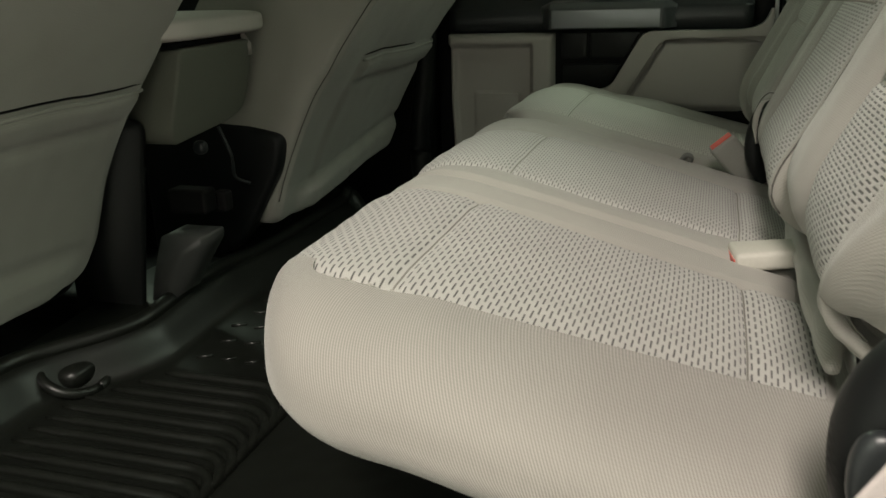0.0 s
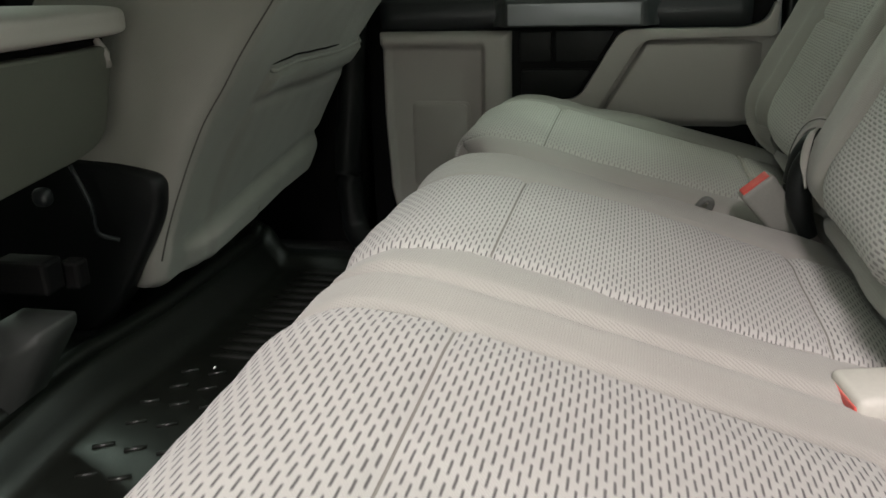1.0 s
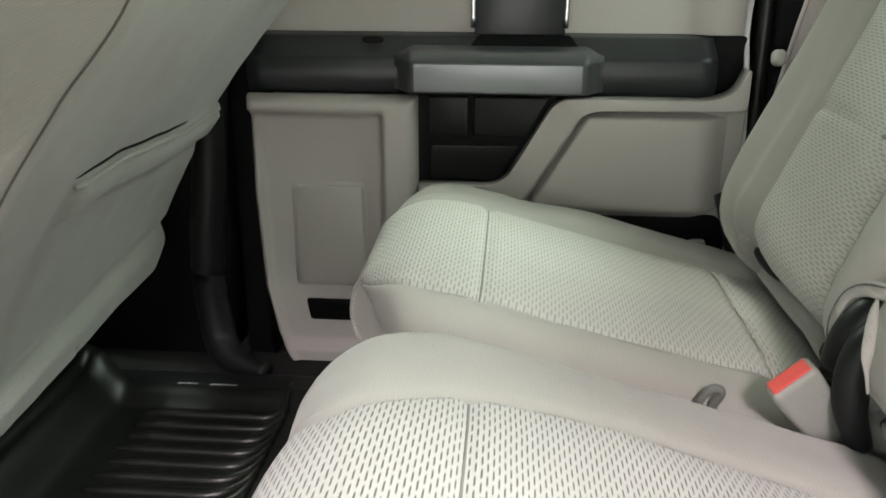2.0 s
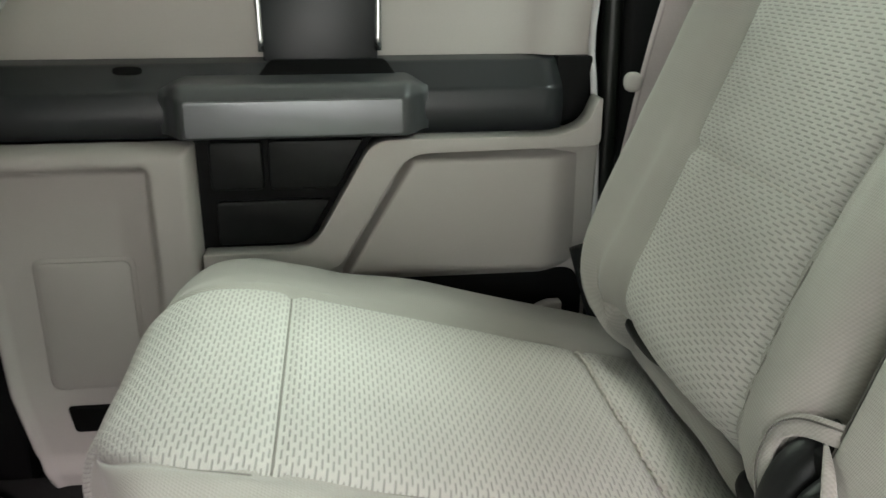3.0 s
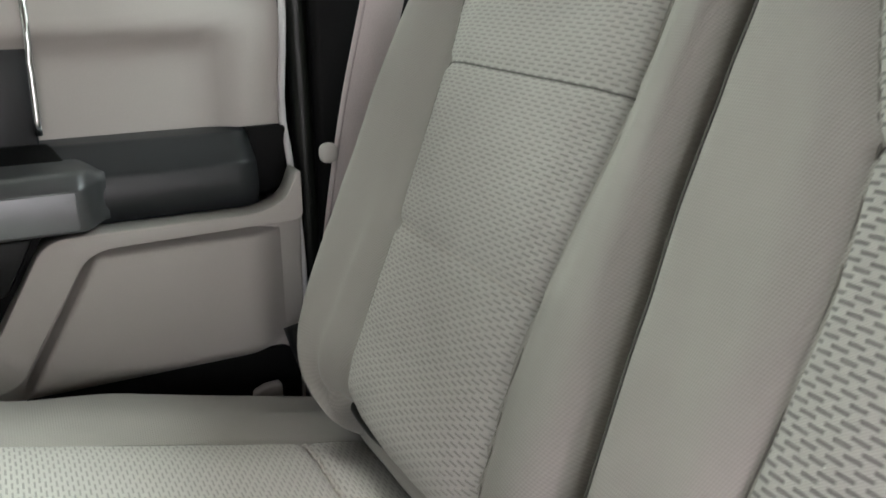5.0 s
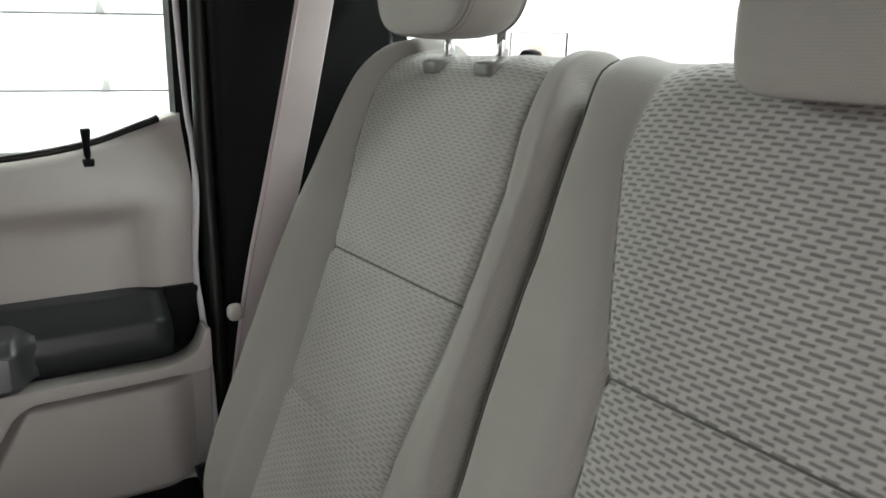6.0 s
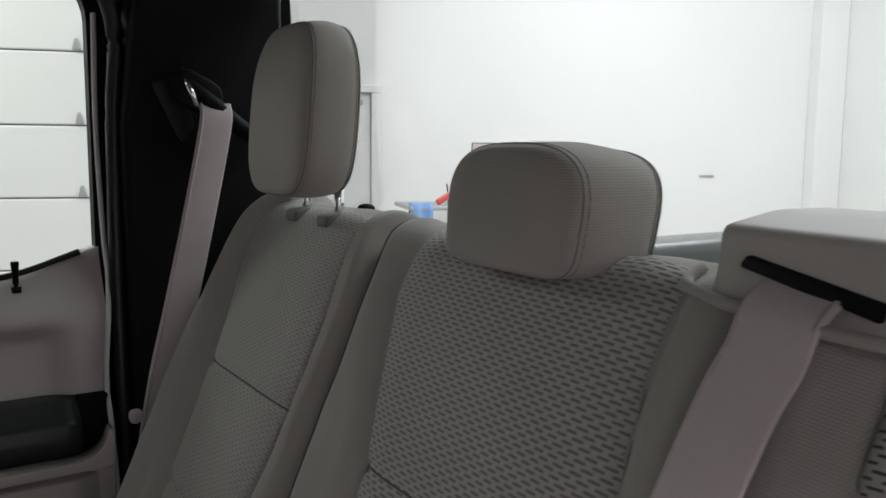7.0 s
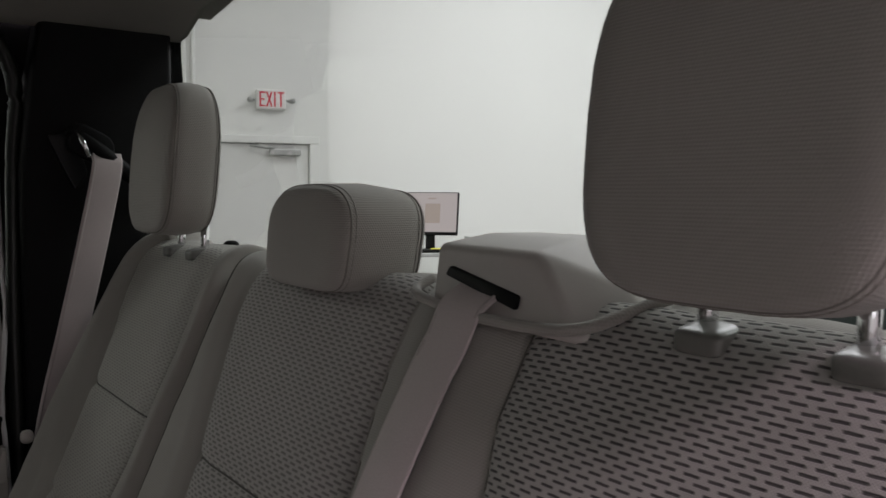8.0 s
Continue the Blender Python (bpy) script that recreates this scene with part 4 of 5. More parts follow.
# ---- head restraints ----
def soft_block(size, centre, power=4.0, n=22, shape=None):
    """A padded block: a superellipsoid with its own bulge."""
    bm = bmesh.new()
    bmesh.ops.create_cube(bm, size=2)
    bmesh.ops.subdivide_edges(bm, edges=bm.edges[:], cuts=n, use_grid_fill=True)
    for v in bm.verts:
        p = v.co
        k = (abs(p.x) ** power + abs(p.y) ** power + abs(p.z) ** power) ** (1 / power)
        q = p / k
        if shape:
            q = shape(q)
        v.co = Vector(centre) + Vector((q.x * size[0], q.y * size[1], q.z * size[2]))
    return bm


def headrest(y, tall, low=0.0):
    """A padded drum: a rounded face in (y, z) drawn out along x, with a sewn edge round the face."""
    top = thing("headrest", "tall beige cloth headrest on two chrome posts" if tall else "low beige cloth centre headrest pushed down on the backrest", "headrest", (0.69, y, 0.935 - low), "rear headrests")
    half, z, cx, n, slope = ((0.038, 0.098, 0.107), 0.131, -0.021, 3.9, 0.24) if tall else ((0.049, 0.091, 0.053), 0.040, 0.004, 3.0, 0.12)

    def at(x, size, c, d):
        e = d * size
        taper = 1 - (0.13 if tall else 0.05) * max(e, 0) ** 2
        thin = 1 - (0.22 if tall else 0.0) * max(e, 0) ** 2
        droop = 1 - (0.0 if tall else 0.10) * max(x, 0) * max(d, 0)
        return Vector((cx + x * half[0] * thin + slope * e * half[0], c * size * half[1] * taper, z + d * size * half[2] * droop))

    ring = [p if p[1] > 0 or tall else q for p, q in zip(superellipse(n, 64), [(c * (1 - 0.05 * abs(d)), d) for c, d in superellipse(6.0, 64)])]
    stations = [(-1.09, 0.10), (-1.089, 0.25), (-1.085, 0.42), (-1.078, 0.58), (-1.066, 0.72), (-1.04, 0.83), (-0.98, 0.92), (-0.89, 0.985), (-0.84, 0.985), (-0.78, 1.0), (-0.4, 1.02), (0.0, 1.03), (0.4, 1.02), (0.75, 0.99), (0.92, 0.93), (1.0, 0.80), (1.02, 0.45)]
    part("pad", loft([[at(x, k, c, d) for c, d in ring] for x, k in stations]), cloth, top)
    for x in (-0.865, 0.80):
        part("seam", tube([at(x, 0.984, c, d) for c, d in ring + ring[:1]], 0.0011, 6), seam_thread, top)
        for k in ((0.10,) if x < 0 else (-0.10,)):
            size = float(np.interp(x + k, *zip(*stations))) + 0.002
            line = smooth_line([at(x + k, size, c, d) for c, d in ring + ring[:1]], 4)
            part("stitching", tube(line, lambda t: 0.0003 + 0.0003 * (math.sin(t * 420) > -0.2), 5), soft_thread, top)
    for s in (-1, 1):
        if tall:
            part("post", tube([(0.004, s * 0.050, -0.03), (0.006, s * 0.050, 0.06)], 0.0062, 12), chrome, top, "chrome post")
    return top


for y, tall, low in ((1.306, True, 0.0), (0.846, False, 0.002), (0.340, True, 0.003)):
    headrest(y, tall, low)


def post_guides(back, y):
    for s in (-1, 1):
        bm = soft_block((0.020, 0.0185, 0.008), (0.689, y + s * 0.050, 0.930), 5, 10)
        for v in bm.verts:
            v.co.z += 0.15 * (v.co.x - 0.689)
            v.co.y += 0.012 * smoothstep((v.co.x - 0.692) / 0.02) * (-1 if v.co.y > y + s * 0.050 else 1)
        part("post_guide", moved(bm, back.matrix_world.inverted()), guide_grey, back, "grey plastic post guide")


post_guides(far_back, 1.306)
post_guides(wide_back, 0.331)


# ---- far rear door ----
def door_face(y):
    return lambda a, b, c: Vector((a, y - c, b))


def far_door():
    top = thing("door_3", "closed rear passenger door with beige panels and a dark armrest band", "car door", (0.12, 1.66, 0.1), kind="structure")
    inv = top.matrix_world.inverted()

    def add(name, bm, mat, label="", smooth=True):
        return part(name, moved(bm, inv), mat, top, label, smooth)

    # lower panel
    low = rounded([(-0.226, 0.545), (-0.224, 0.27), (-0.188, 0.135), (-0.10, 0.094), (0.47, 0.085), (0.482, 0.545)], [0.005, 0.1, 0.06, 0.02, 0.02, 0.005])
    add("lower_panel", slab(low, door_face(1.70), 0.105, 0.010), trim_light)
    # Unseen slab added to stop light leaking between the door panels.
    add("backing", block((-0.262, 1.690, 0.085), (0.500, 1.734, 0.815), 0.003), black_trim, "", False)
    add("jamb", block((-0.285, 1.640, 0.09), (-0.244, 1.733, 0.84), 0.004), black_trim, "", False)
    # speaker panel
    front = lerp_table([(0.085, -0.130), (0.092, -0.155), (0.105, -0.180), (0.13, -0.202), (0.17, -0.220), (0.25, -0.236), (0.40, -0.242), (0.56, -0.240)])

    def speaker(u, v):
        """A moulding with a rounded column at its rear, a rounded top edge, a thin front edge and a sunken field."""
        z = 0.086 + 0.470 * v
        a = front(z)
        x = a + (0.014 - a) * u
        gaps = ((0.014 - x, 0.046, 0.014, 1.0), (0.556 - z, 0.022, 0.010, 1.0), (x - a, 0.008, 0.016, 0.35), (z - 0.086, 0.058, 0.020, 0.5))
        flat = 1.0
        for gap, width, soft, tall in gaps:
            flat *= 1 - tall * (1 - smoothstep((gap - width) / soft))
        edge = min(g[0] for g in gaps)
        y = 1.5925 - 0.028 * (1 - flat) + 0.034 * (1 - math.sqrt(max(1 - max(1 - edge / 0.014, 0) ** 2, 0)))
        return (x, y, z)

    tight = [0, 0.003, 0.008, 0.014, 0.022, 0.032, 0.045]
    span = tight + steps(0.06, 0.94, 90) + [1 - q for q in reversed(tight)]
    add("speaker_panel", skin(speaker, span, span), trim_light)
    add("speaker_rim", slab(rounded([(-0.182, 0.425), (-0.066, 0.425), (-0.066, 0.255), (-0.182, 0.255)], 0.014), door_face(1.596), 0.0045, 0.002), trim_light)
    add("speaker_grille", slab(rounded([(-0.176, 0.419), (-0.072, 0.419), (-0.072, 0.261), (-0.176, 0.261)], 0.010), door_face(1.594), 0.006, 0.001), trim_light, "perforated beige speaker grille")
    add("slot", slab(rounded([(-0.168, 0.232), (-0.06, 0.232), (-0.06, 0.196), (-0.162, 0.196)], 0.006), door_face(1.5945), 0.004), black_trim, "dark slot")
    # ridge round the map pocket; it sweeps up at the rear end of the band
    ridge = [(0.015, 0.430), (0.138, 0.430), (0.212, 0.558), (0.425, 0.558), (0.458, 0.570), (0.470, 0.600), (0.475, 0.600), (0.475, 0.545), (0.250, 0.541), (0.168, 0.405), (0.015, 0.402)]
    add("pocket_frame", slab(rounded(ridge, [0.004, 0.03, 0.022, 0.03, 0.02, 0.002, 0.002, 0.01, 0.026, 0.02, 0.004], 8), door_face(1.60), 0.034, 0.008, 4), trim_light)

    def pocket(u, v):
        """A pad that bulges from the door, rolls in at its rim and turns away at the rear end."""
        low = 0.376
        z = low + (0.537 - low) * v
        a = 0.178 + 0.080 * (z - 0.405) / 0.135
        b = 0.474 - 0.020 * (1 - smoothstep((z - low) / 0.05))
        x = a + (b - a) * u
        rim = min(x - a, 0.537 - z)
        y = 1.572 + 0.022 * (1 - smoothstep(rim / 0.007)) + 0.030 * smoothstep((x - 0.405) / 0.068) ** 1.5 + 0.024 * (1 - smoothstep((z - low) / 0.024))
        return (x, y, z)

    fine = [0, 0.008, 0.016, 0.025] + steps(0.04, 1, 36)
    add("pocket_panel", skin(pocket, fine, steps(0, 0.93, 30) + [0.95, 0.962, 0.974, 0.987, 1.0]), trim_light)
    # Black slab over the pale panel paints the shade under the pocket.
    add("pocket_under_shade", slab(rounded([(0.17, 0.386), (0.458, 0.386), (0.470, 0.360), (0.470, 0.26), (0.20, 0.26)], [0.01, 0.02, 0.02, 0.01, 0.01]), door_face(1.598), 0.0065, 0.002), black_trim, "black slab painted for the shade below the pocket")
    # dark storage recess: nothing is cut, a flat black slab paints its depth
    add("recess_dark_slab", slab([(0.012, 0.426), (0.134, 0.426), (0.212, 0.557), (0.012, 0.557)], door_face(1.597), 0.004), black_trim, "flat black slab painted for the dark recess behind the pull handle", False)
    for outline in ([(0.028, 0.499), (0.088, 0.499), (0.088, 0.556), (0.028, 0.556)], [(0.094, 0.499), (0.172, 0.499), (0.203, 0.556), (0.094, 0.556)], [(0.032, 0.434), (0.132, 0.434), (0.163, 0.486), (0.032, 0.486)]):
        add("recess_panel", slab(rounded(outline, 0.006), door_face(1.594), 0.007, 0.003), trim_dark, "dark grey padded panel")

    # armrest band: an upright face under a ledge that slopes back to the door
    def sweep(stations, section):
        """A body along x: section(x) gives its outline in (y, z)."""
        return loft([[Vector((x, y, z)) for y, z in section(x)] for x in stations])

    def band(x):
        return rounded([(1.665, 0.553), (1.606, 0.556), (1.595, 0.582), (1.601, 0.609), (1.640, 0.636), (1.665, 0.640)], [0.001, 0.006, 0.020, 0.004, 0.004, 0.001], 5)

    add("armrest_band", sweep(steps(-0.240, 0.436, 30), band), trim_mid, "satin dark grey band with a sloping ledge", True)
    # Solid black block, set back, paints the dark of the recess here.
    add("band_end", slab(rounded([(0.4365, 0.558), (0.474, 0.572), (0.482, 0.610), (0.480, 0.640), (0.4365, 0.640)], 0.004), door_face(1.660), 0.028, 0.003), black_trim, "set-back black block painted for the recess at the band's end")
    # pull handle: a bar with slanted ends that stands off the band
    def grip(x):
        out = 0.041 * min(smoothstep((x + 0.022) / 0.032), smoothstep((0.278 - x) / 0.030))
        top = 0.613 + 0.008 * min(smoothstep((x + 0.022) / 0.030), smoothstep((0.278 - x) / 0.028))
        return rounded([(1.620, 0.561), (1.599 - out, 0.564), (1.599 - out, 0.607), (1.606 - out * 0.78, top), (1.625, top + 0.004)], [0.001, 0.004, 0.004, 0.006, 0.001], 4)

    # Bar and face are one paint; the bar takes the shaded copy.
    add("pull_handle", sweep([-0.022 + 0.032 * k / 8 for k in range(9)] + steps(0.02, 0.24, 10) + [0.248 + 0.030 * k / 8 for k in range(9)], grip), silver_shaded, "silver pull handle with slanted ends in a shaded tone")
    add("handle_face", slab(rounded([(0.010, 0.5665), (0.246, 0.5665), (0.246, 0.606), (0.010, 0.606)], 0.005), door_face(1.559), 0.0025, 0.0015, 3), silver, "satin silver handle face")
    # No well is sunk; a black patch on the ledge paints its shade.
    add("handle_well_shade", slab(rounded([(0.078, 0.613), (0.250, 0.613), (0.232, 0.6385), (0.098, 0.6385)], 0.006), lambda a, b, c: Vector((a, 1.598 + (b - 0.609) * 1.59 + 0.006 - c * 1.5, b)), 0.006, 0.002), black_trim, "black patch painted for the shade in the finger well")
    # upper panel with its slope to the window sill
    sill = smooth_line([(-0.25, 0.822, 0), (0.0, 0.811, 0), (0.20, 0.806, 0), (0.29, 0.810, 0), (0.37, 0.822, 0), (0.43, 0.841, 0), (0.484, 0.860, 0)], 8)
    xs = steps(-0.25, 0.486, 40)
    top_z = lerp_table([(p.x, p.y) for p in sill])
    rows = 18

    def place(x, k):
        z = 0.640 + (top_z(x) - 0.640) * min(k / rows, 1.0)
        y = 1.645 + 0.050 * smoothstep((z - 0.74) / 0.13)
        # softly sunken armrest field below a rounded shoulder
        field = smoothstep((0.425 - x) / 0.02) * smoothstep((0.752 - z) / 0.022)
        y += 0.018 * field
        if k > rows:
            y += 0.035 * (k - rows) / 2
        return (x, y, z)

    add("upper_panel", skin(place, xs, list(range(rows + 3))), trim_light)
    add("centre_panel", slab([(0.0915, 0.632), (0.2235, 0.632), (0.2265, 0.80), (0.0885, 0.80)], lambda a, b, c: Vector((a, 1.660 - c + 0.050 * smoothstep((b - 0.74) / 0.13), b)), 0.012, 0.002), trim_mid, "glossy dark grey centre panel")
    for x0, x1 in ((0.090, 0.088), (0.224, 0.228)):
        add("chrome_strip", tube([(x0 + (x1 - x0) * t, 1.645 + 0.050 * smoothstep((0.648 + 0.15 * t - 0.74) / 0.13), 0.648 + 0.15 * t) for t in steps(0, 1, 10)], 0.0042, 8), chrome, "bright chrome strip")
    add("latch_button", soft_block((0.016, 0.004, 0.005), (-0.055, 1.617, 0.632), 3, 6), black_trim)
    # rear edge: pale lip, black seal
    add("edge_lip", tube(smooth_line([(0.482, 1.600, 0.36), (0.483, 1.604, 0.50), (0.482, 1.628, 0.60), (0.480, 1.640, 0.66), (0.487, 1.640, 0.76), (0.494, 1.668, 0.82), (0.494, 1.690, 0.875), (0.490, 1.695, 1.05), (0.492, 1.69, 1.22)]), 0.0042, 8), edge_white, "thin pale edge lip")
    add("door_seal", tube(smooth_line([(0.500, 1.640, 0.12), (0.505, 1.640, 0.50), (0.505, 1.650, 0.80), (0.510, 1.66, 1.05), (0.515, 1.66, 1.20), (0.48, 1.66, 1.30)]), 0.013, 10), rubber, "black rubber door seal")
    # window frame and pane
    frame = frame_wall(ring_outline(0.115, 1.03, 0.398, 0.30, 0.08), ring_outline(0.112, 1.035, 0.371, 0.250, 0.075), lambda a, b, c: Vector((a, 1.70 + c, b)), 0.03)
    add("window_frame", frame, black_trim, "", False)
    add("window_seal", tube([(p.x, 1.690, p.y + 0.004) for p in sill[:-4]], 0.005, 8), rubber)
    pane = add("window_pane", slab(ring_outline(0.112, 1.035, 0.378, 0.256, 0.075), lambda a, b, c: Vector((a, 1.712 + c, b)), 0.004), glass, "tinted side glass", False)
    pin = add("lock_pin", tube([(0.365, 1.676, 0.803), (0.365, 1.676, 0.827), (0.365, 1.676, 0.842), (0.365, 1.676, 0.846)], lambda t: 0.0044 if t < 0.5 else 0.0060, 10), black_trim, "black lock pin")
    add("lock_collar", tube([(0.365, 1.676, 0.800), (0.365, 1.676, 0.809)], lambda t: 0.011 - 0.003 * t, 14), black_trim)


far_door()

# ---- belts ----
def shoulder_belt():
    top = thing("seat_belt", "greyish-pink seat belt hanging from a black guide on the pillar", "seat belt", (0.60, 1.58, 1.1), "seat belts")
    inv = top.matrix_world.inverted()
    pts = smooth_line([(0.644, 1.585, 1.085), (0.640, 1.572, 1.05), (0.612, 1.570, 0.92), (0.580, 1.572, 0.78), (0.552, 1.576, 0.66), (0.530, 1.585, 0.52), (0.515, 1.588, 0.40)], 8)
    part("webbing", moved(ribbon(pts, [(1, -0.1, 0.0)], 0.049), inv), webbing, top)
    for k in (-0.021, 0.021):
        part("edge_band", moved(ribbon([p + Vector((k, -0.0006, 0.0)) for p in pts], [(1, -0.1, 0.0)], 0.0035, 0.0008), inv), webbing_edge, top)
    part("guide", moved(slab(rounded([(-0.030, 0.02), (0.030, 0.02), (0.040, -0.035), (-0.040, -0.035)], 0.016), lambda a, b, c: Vector((0.625 + a + 0.9 * b * 0.2, 1.600 - c, 1.105 + b - 0.5 * a)), 0.016, 0.005), inv), black_trim, top, "dark plastic guide loop")
    part("guide_lip", moved(tube([(0.598, 1.578, 1.118), (0.604, 1.570, 1.10), (0.612, 1.570, 1.078)], 0.0045, 8), inv), chrome, top, "bright metal lip")
    part("guide_cover", moved(tube(smooth_line([(0.590, 1.600, 1.128), (0.640, 1.590, 1.085), (0.690, 1.590, 1.045), (0.730, 1.60, 1.03)]), 0.014, 10), inv), black_trim, top)
    part("slot_plate", moved(slab(rounded([(0.555, 1.115), (0.600, 1.125), (0.622, 1.05), (0.600, 1.02)], 0.01), lambda a, b, c: Vector((a, 1.624 - c, b)), 0.006, 0.002), inv), trim_dark, top, "grey slot plate")


def centre_belt():
    cover = thing("belt_cover", "beige moulded belt outlet on top of the backrest", "belt outlet", (0.72, 0.57, 0.93))
    inv = cover.matrix_world.inverted()

    bm = bmesh.new()
    left = [(0.672, 0.656, 0.915), (0.680, 0.656, 0.974), (0.735, 0.657, 0.982), (0.80, 0.657, 0.981), (0.80, 0.657, 0.90)]
    knee = [(0.660, 0.465, 0.914), (0.670, 0.517, 0.974), (0.730, 0.535, 0.982), (0.80, 0.540, 0.981), (0.80, 0.52, 0.90)]
    right = [(0.722, 0.448, 0.915), (0.716, 0.470, 0.950), (0.750, 0.490, 0.962), (0.80, 0.500, 0.962), (0.80, 0.48, 0.90)]
    rows = [[bm.verts.new(p) for p in row] for row in (left, knee, right)]
    for a, b in zip(rows, rows[1:]):
        for k in range(5):
            bm.faces.new((a[k], a[(k + 1) % 5], b[(k + 1) % 5], b[k]))
    bm.faces.new(rows[0][::-1])
    bm.faces.new(rows[-1])
    bmesh.ops.recalc_face_normals(bm, faces=bm.faces)
    bmesh.ops.bevel(bm, geom=bm.edges[:], offset=0.007, segments=4, profile=0.5, affect="EDGES", clamp_overlap=True)
    part("housing", moved(bm, inv), trim_light, cover)
    slot = slab(rounded([(0, 0), (0.083, -0.016), (0.081, -0.027), (-0.004, -0.008)], 0.003), lambda a, b, c: Vector((0.6765 - 0.06 * a + 0.15 * b - c, 0.628 - a * 1.15, 0.957 + b)), 0.0045, 0.001)
    part("slot", moved(slot, inv), black_trim, cover, "black belt slot")
    part("edge_piping", moved(tube(smooth_line([(0.690, 0.676, 0.942), (0.664, 0.665, 0.932), (0.656, 0.60, 0.924), (0.654, 0.52, 0.922), (0.662, 0.465, 0.926), (0.700, 0.440, 0.942), (0.740, 0.432, 0.950)]), 0.0045, 8), inv), cloth, cover)
    belt = thing("seat_belt", "greyish-pink centre seat belt lying down the backrest", "seat belt", (0.62, 0.60, 0.8), "seat belts")
    inv = belt.matrix_world.inverted()
    pts = smooth_line([(0.705, 0.584, 0.944), (0.678, 0.585, 0.943), (0.654, 0.588, 0.928), (0.642, 0.591, 0.902), (0.628, 0.599, 0.870), (0.590, 0.607, 0.79), (0.570, 0.608, 0.745), (0.570, 0.608, 0.715), (0.595, 0.608, 0.690)], 8)
    part("webbing", moved(ribbon(pts, [(0.05, 1, 0.10)], 0.056), inv), webbing, belt)
    for k in (-0.0245, 0.0245):
        part("edge_band", moved(ribbon([p + Vector((-0.0004, k, 0.0002)) for p in pts[4:]], [(0.05, 1, 0.10)], 0.0035, 0.0008), inv), webbing_edge, belt)


shoulder_belt()
centre_belt()


def buckle(label, m, shell, half, deep):
    top = thing("belt_buckle", label, "belt buckle", (0, 0, 0), "belt buckles")
    body = block((-0.062, -half, -0.011), (0.040, half, 0.011), 0.006, 3)
    for v in body.verts:
        v.co.y *= 1 - 0.12 * smoothstep(v.co.x / 0.04 * -1)
    part("body", body, shell, top)
    part("release_button", block((0.0375, -half + 0.004, -deep), (0.0412, half - 0.004, deep), 0.0014), red_plastic, top, "red release button", False)
    part("strap", block((-0.13, -half + 0.002, -0.003), (-0.060, half - 0.002, 0.003), 0.002), webbing, top, "", False)
    top.matrix_world = m
    return top


def axes(at, a, w):
    """A frame whose x runs along a and whose y lies nearest to w."""
    a = Vector(a).normalized()
    n = a.cross(Vector(w)).normalized()
    m = Matrix((a, n.cross(a), n)).transposed().to_4x4()
    m.translation = at
    return m


# one buckle stands between the cushions, the pale one lies in the bolster
buckle("grey-beige belt buckle with a red button standing between the cushions", axes((0.403, 1.022, 0.398), (-0.59, -0.32, 0.74), (0.75, 0.10, 0.65)), buckle_beige, 0.022, 0.0068)
buckle("pale cream belt buckle with a red button lying on the cushion", Matrix.Translation((0.434, 0.600, 0.379)) @ Matrix.Rotation(radians(190), 4, "Z") @ Matrix.Rotation(radians(4), 4, "Y"), buckle_pale, 0.026, 0.004)

# sewn loops and hardware at the foot of the backrests
LEAN = Vector((-0.889, 0, 0.458))


def pull_loop(back, y, s):
    """A D-shaped cloth loop sewn on the lower corner of a backrest, with the latch behind it."""
    inv = back.matrix_world.inverted()
    line = smooth_line([(0.478, y - s * 0.014, 0.488), (0.456, y, 0.494), (0.448, y + s * 0.022, 0.488), (0.442, y + s * 0.034, 0.478), (0.437, y + s * 0.036, 0.466), (0.432, y + s * 0.031, 0.453), (0.429, y + s * 0.020, 0.440)], 8)
    pts = [p + LEAN * 0.005 for p in line]
    sides = [(pts[min(i + 1, len(pts) - 1)] - pts[max(i - 1, 0)]).cross(LEAN) for i in range(len(pts))]
    loop = part("pull_loop", moved(ribbon(pts, sides, 0.014, 0.0014), inv), cloth, back, "sewn cloth loop")
    stitch = [p + LEAN * 0.0026 + d.normalized() * 0.003 for p, d in zip(pts, sides)]
    part("stitching", moved(tube(stitch, 0.0007, 5), inv), thread, loop)
    part("loop_lining", moved(soft_block((0.008, 0.015, 0.022), (0.448, y + s * 0.020, 0.464), 3, 8), inv), cloth, back)


pull_loop(far_back, 1.028, 1)
latch = thing("recliner_latch", "dark grey plastic latch covers between the two backrests", "latch cover", (0.448, 1.035, 0.40))
placed_part("cover", tube(smooth_line([(0.470, 1.042, 0.486), (0.450, 1.043, 0.470), (0.438, 1.043, 0.446), (0.434, 1.043, 0.412), (0.446, 1.043, 0.370)]), lambda t: 0.012 + 0.006 * math.sin(t * 3.1), 16), trim_dark, latch)
placed_part("inner_cover", tube(smooth_line([(0.452, 1.013, 0.474), (0.437, 1.011, 0.458), (0.430, 1.009, 0.432), (0.432, 1.008, 0.400), (0.446, 1.010, 0.365)]), lambda t: 0.010 + 0.005 * math.sin(t * 3.1), 14), trim_dark, latch)
# Solid black blob stands in for the shade behind the covers.
placed_part("hollow", soft_block((0.014, 0.017, 0.012), (0.456, 1.036, 0.474), 3, 8), black_trim, latch, "black blob painted for the shade behind the covers")
flap = smooth_line([(0.446, 1.028, 0.490), (0.436, 1.008, 0.487), (0.429, 0.992, 0.474), (0.427, 0.985, 0.455), (0.431, 0.982, 0.430)])
solo("latch_flap", tube(flap, lambda t: 0.0014 + 0.0032 * math.sin(t * 2.8), 10, flat=0.5), cloth, "narrow cloth flap beside the latch cover", "cloth flap")


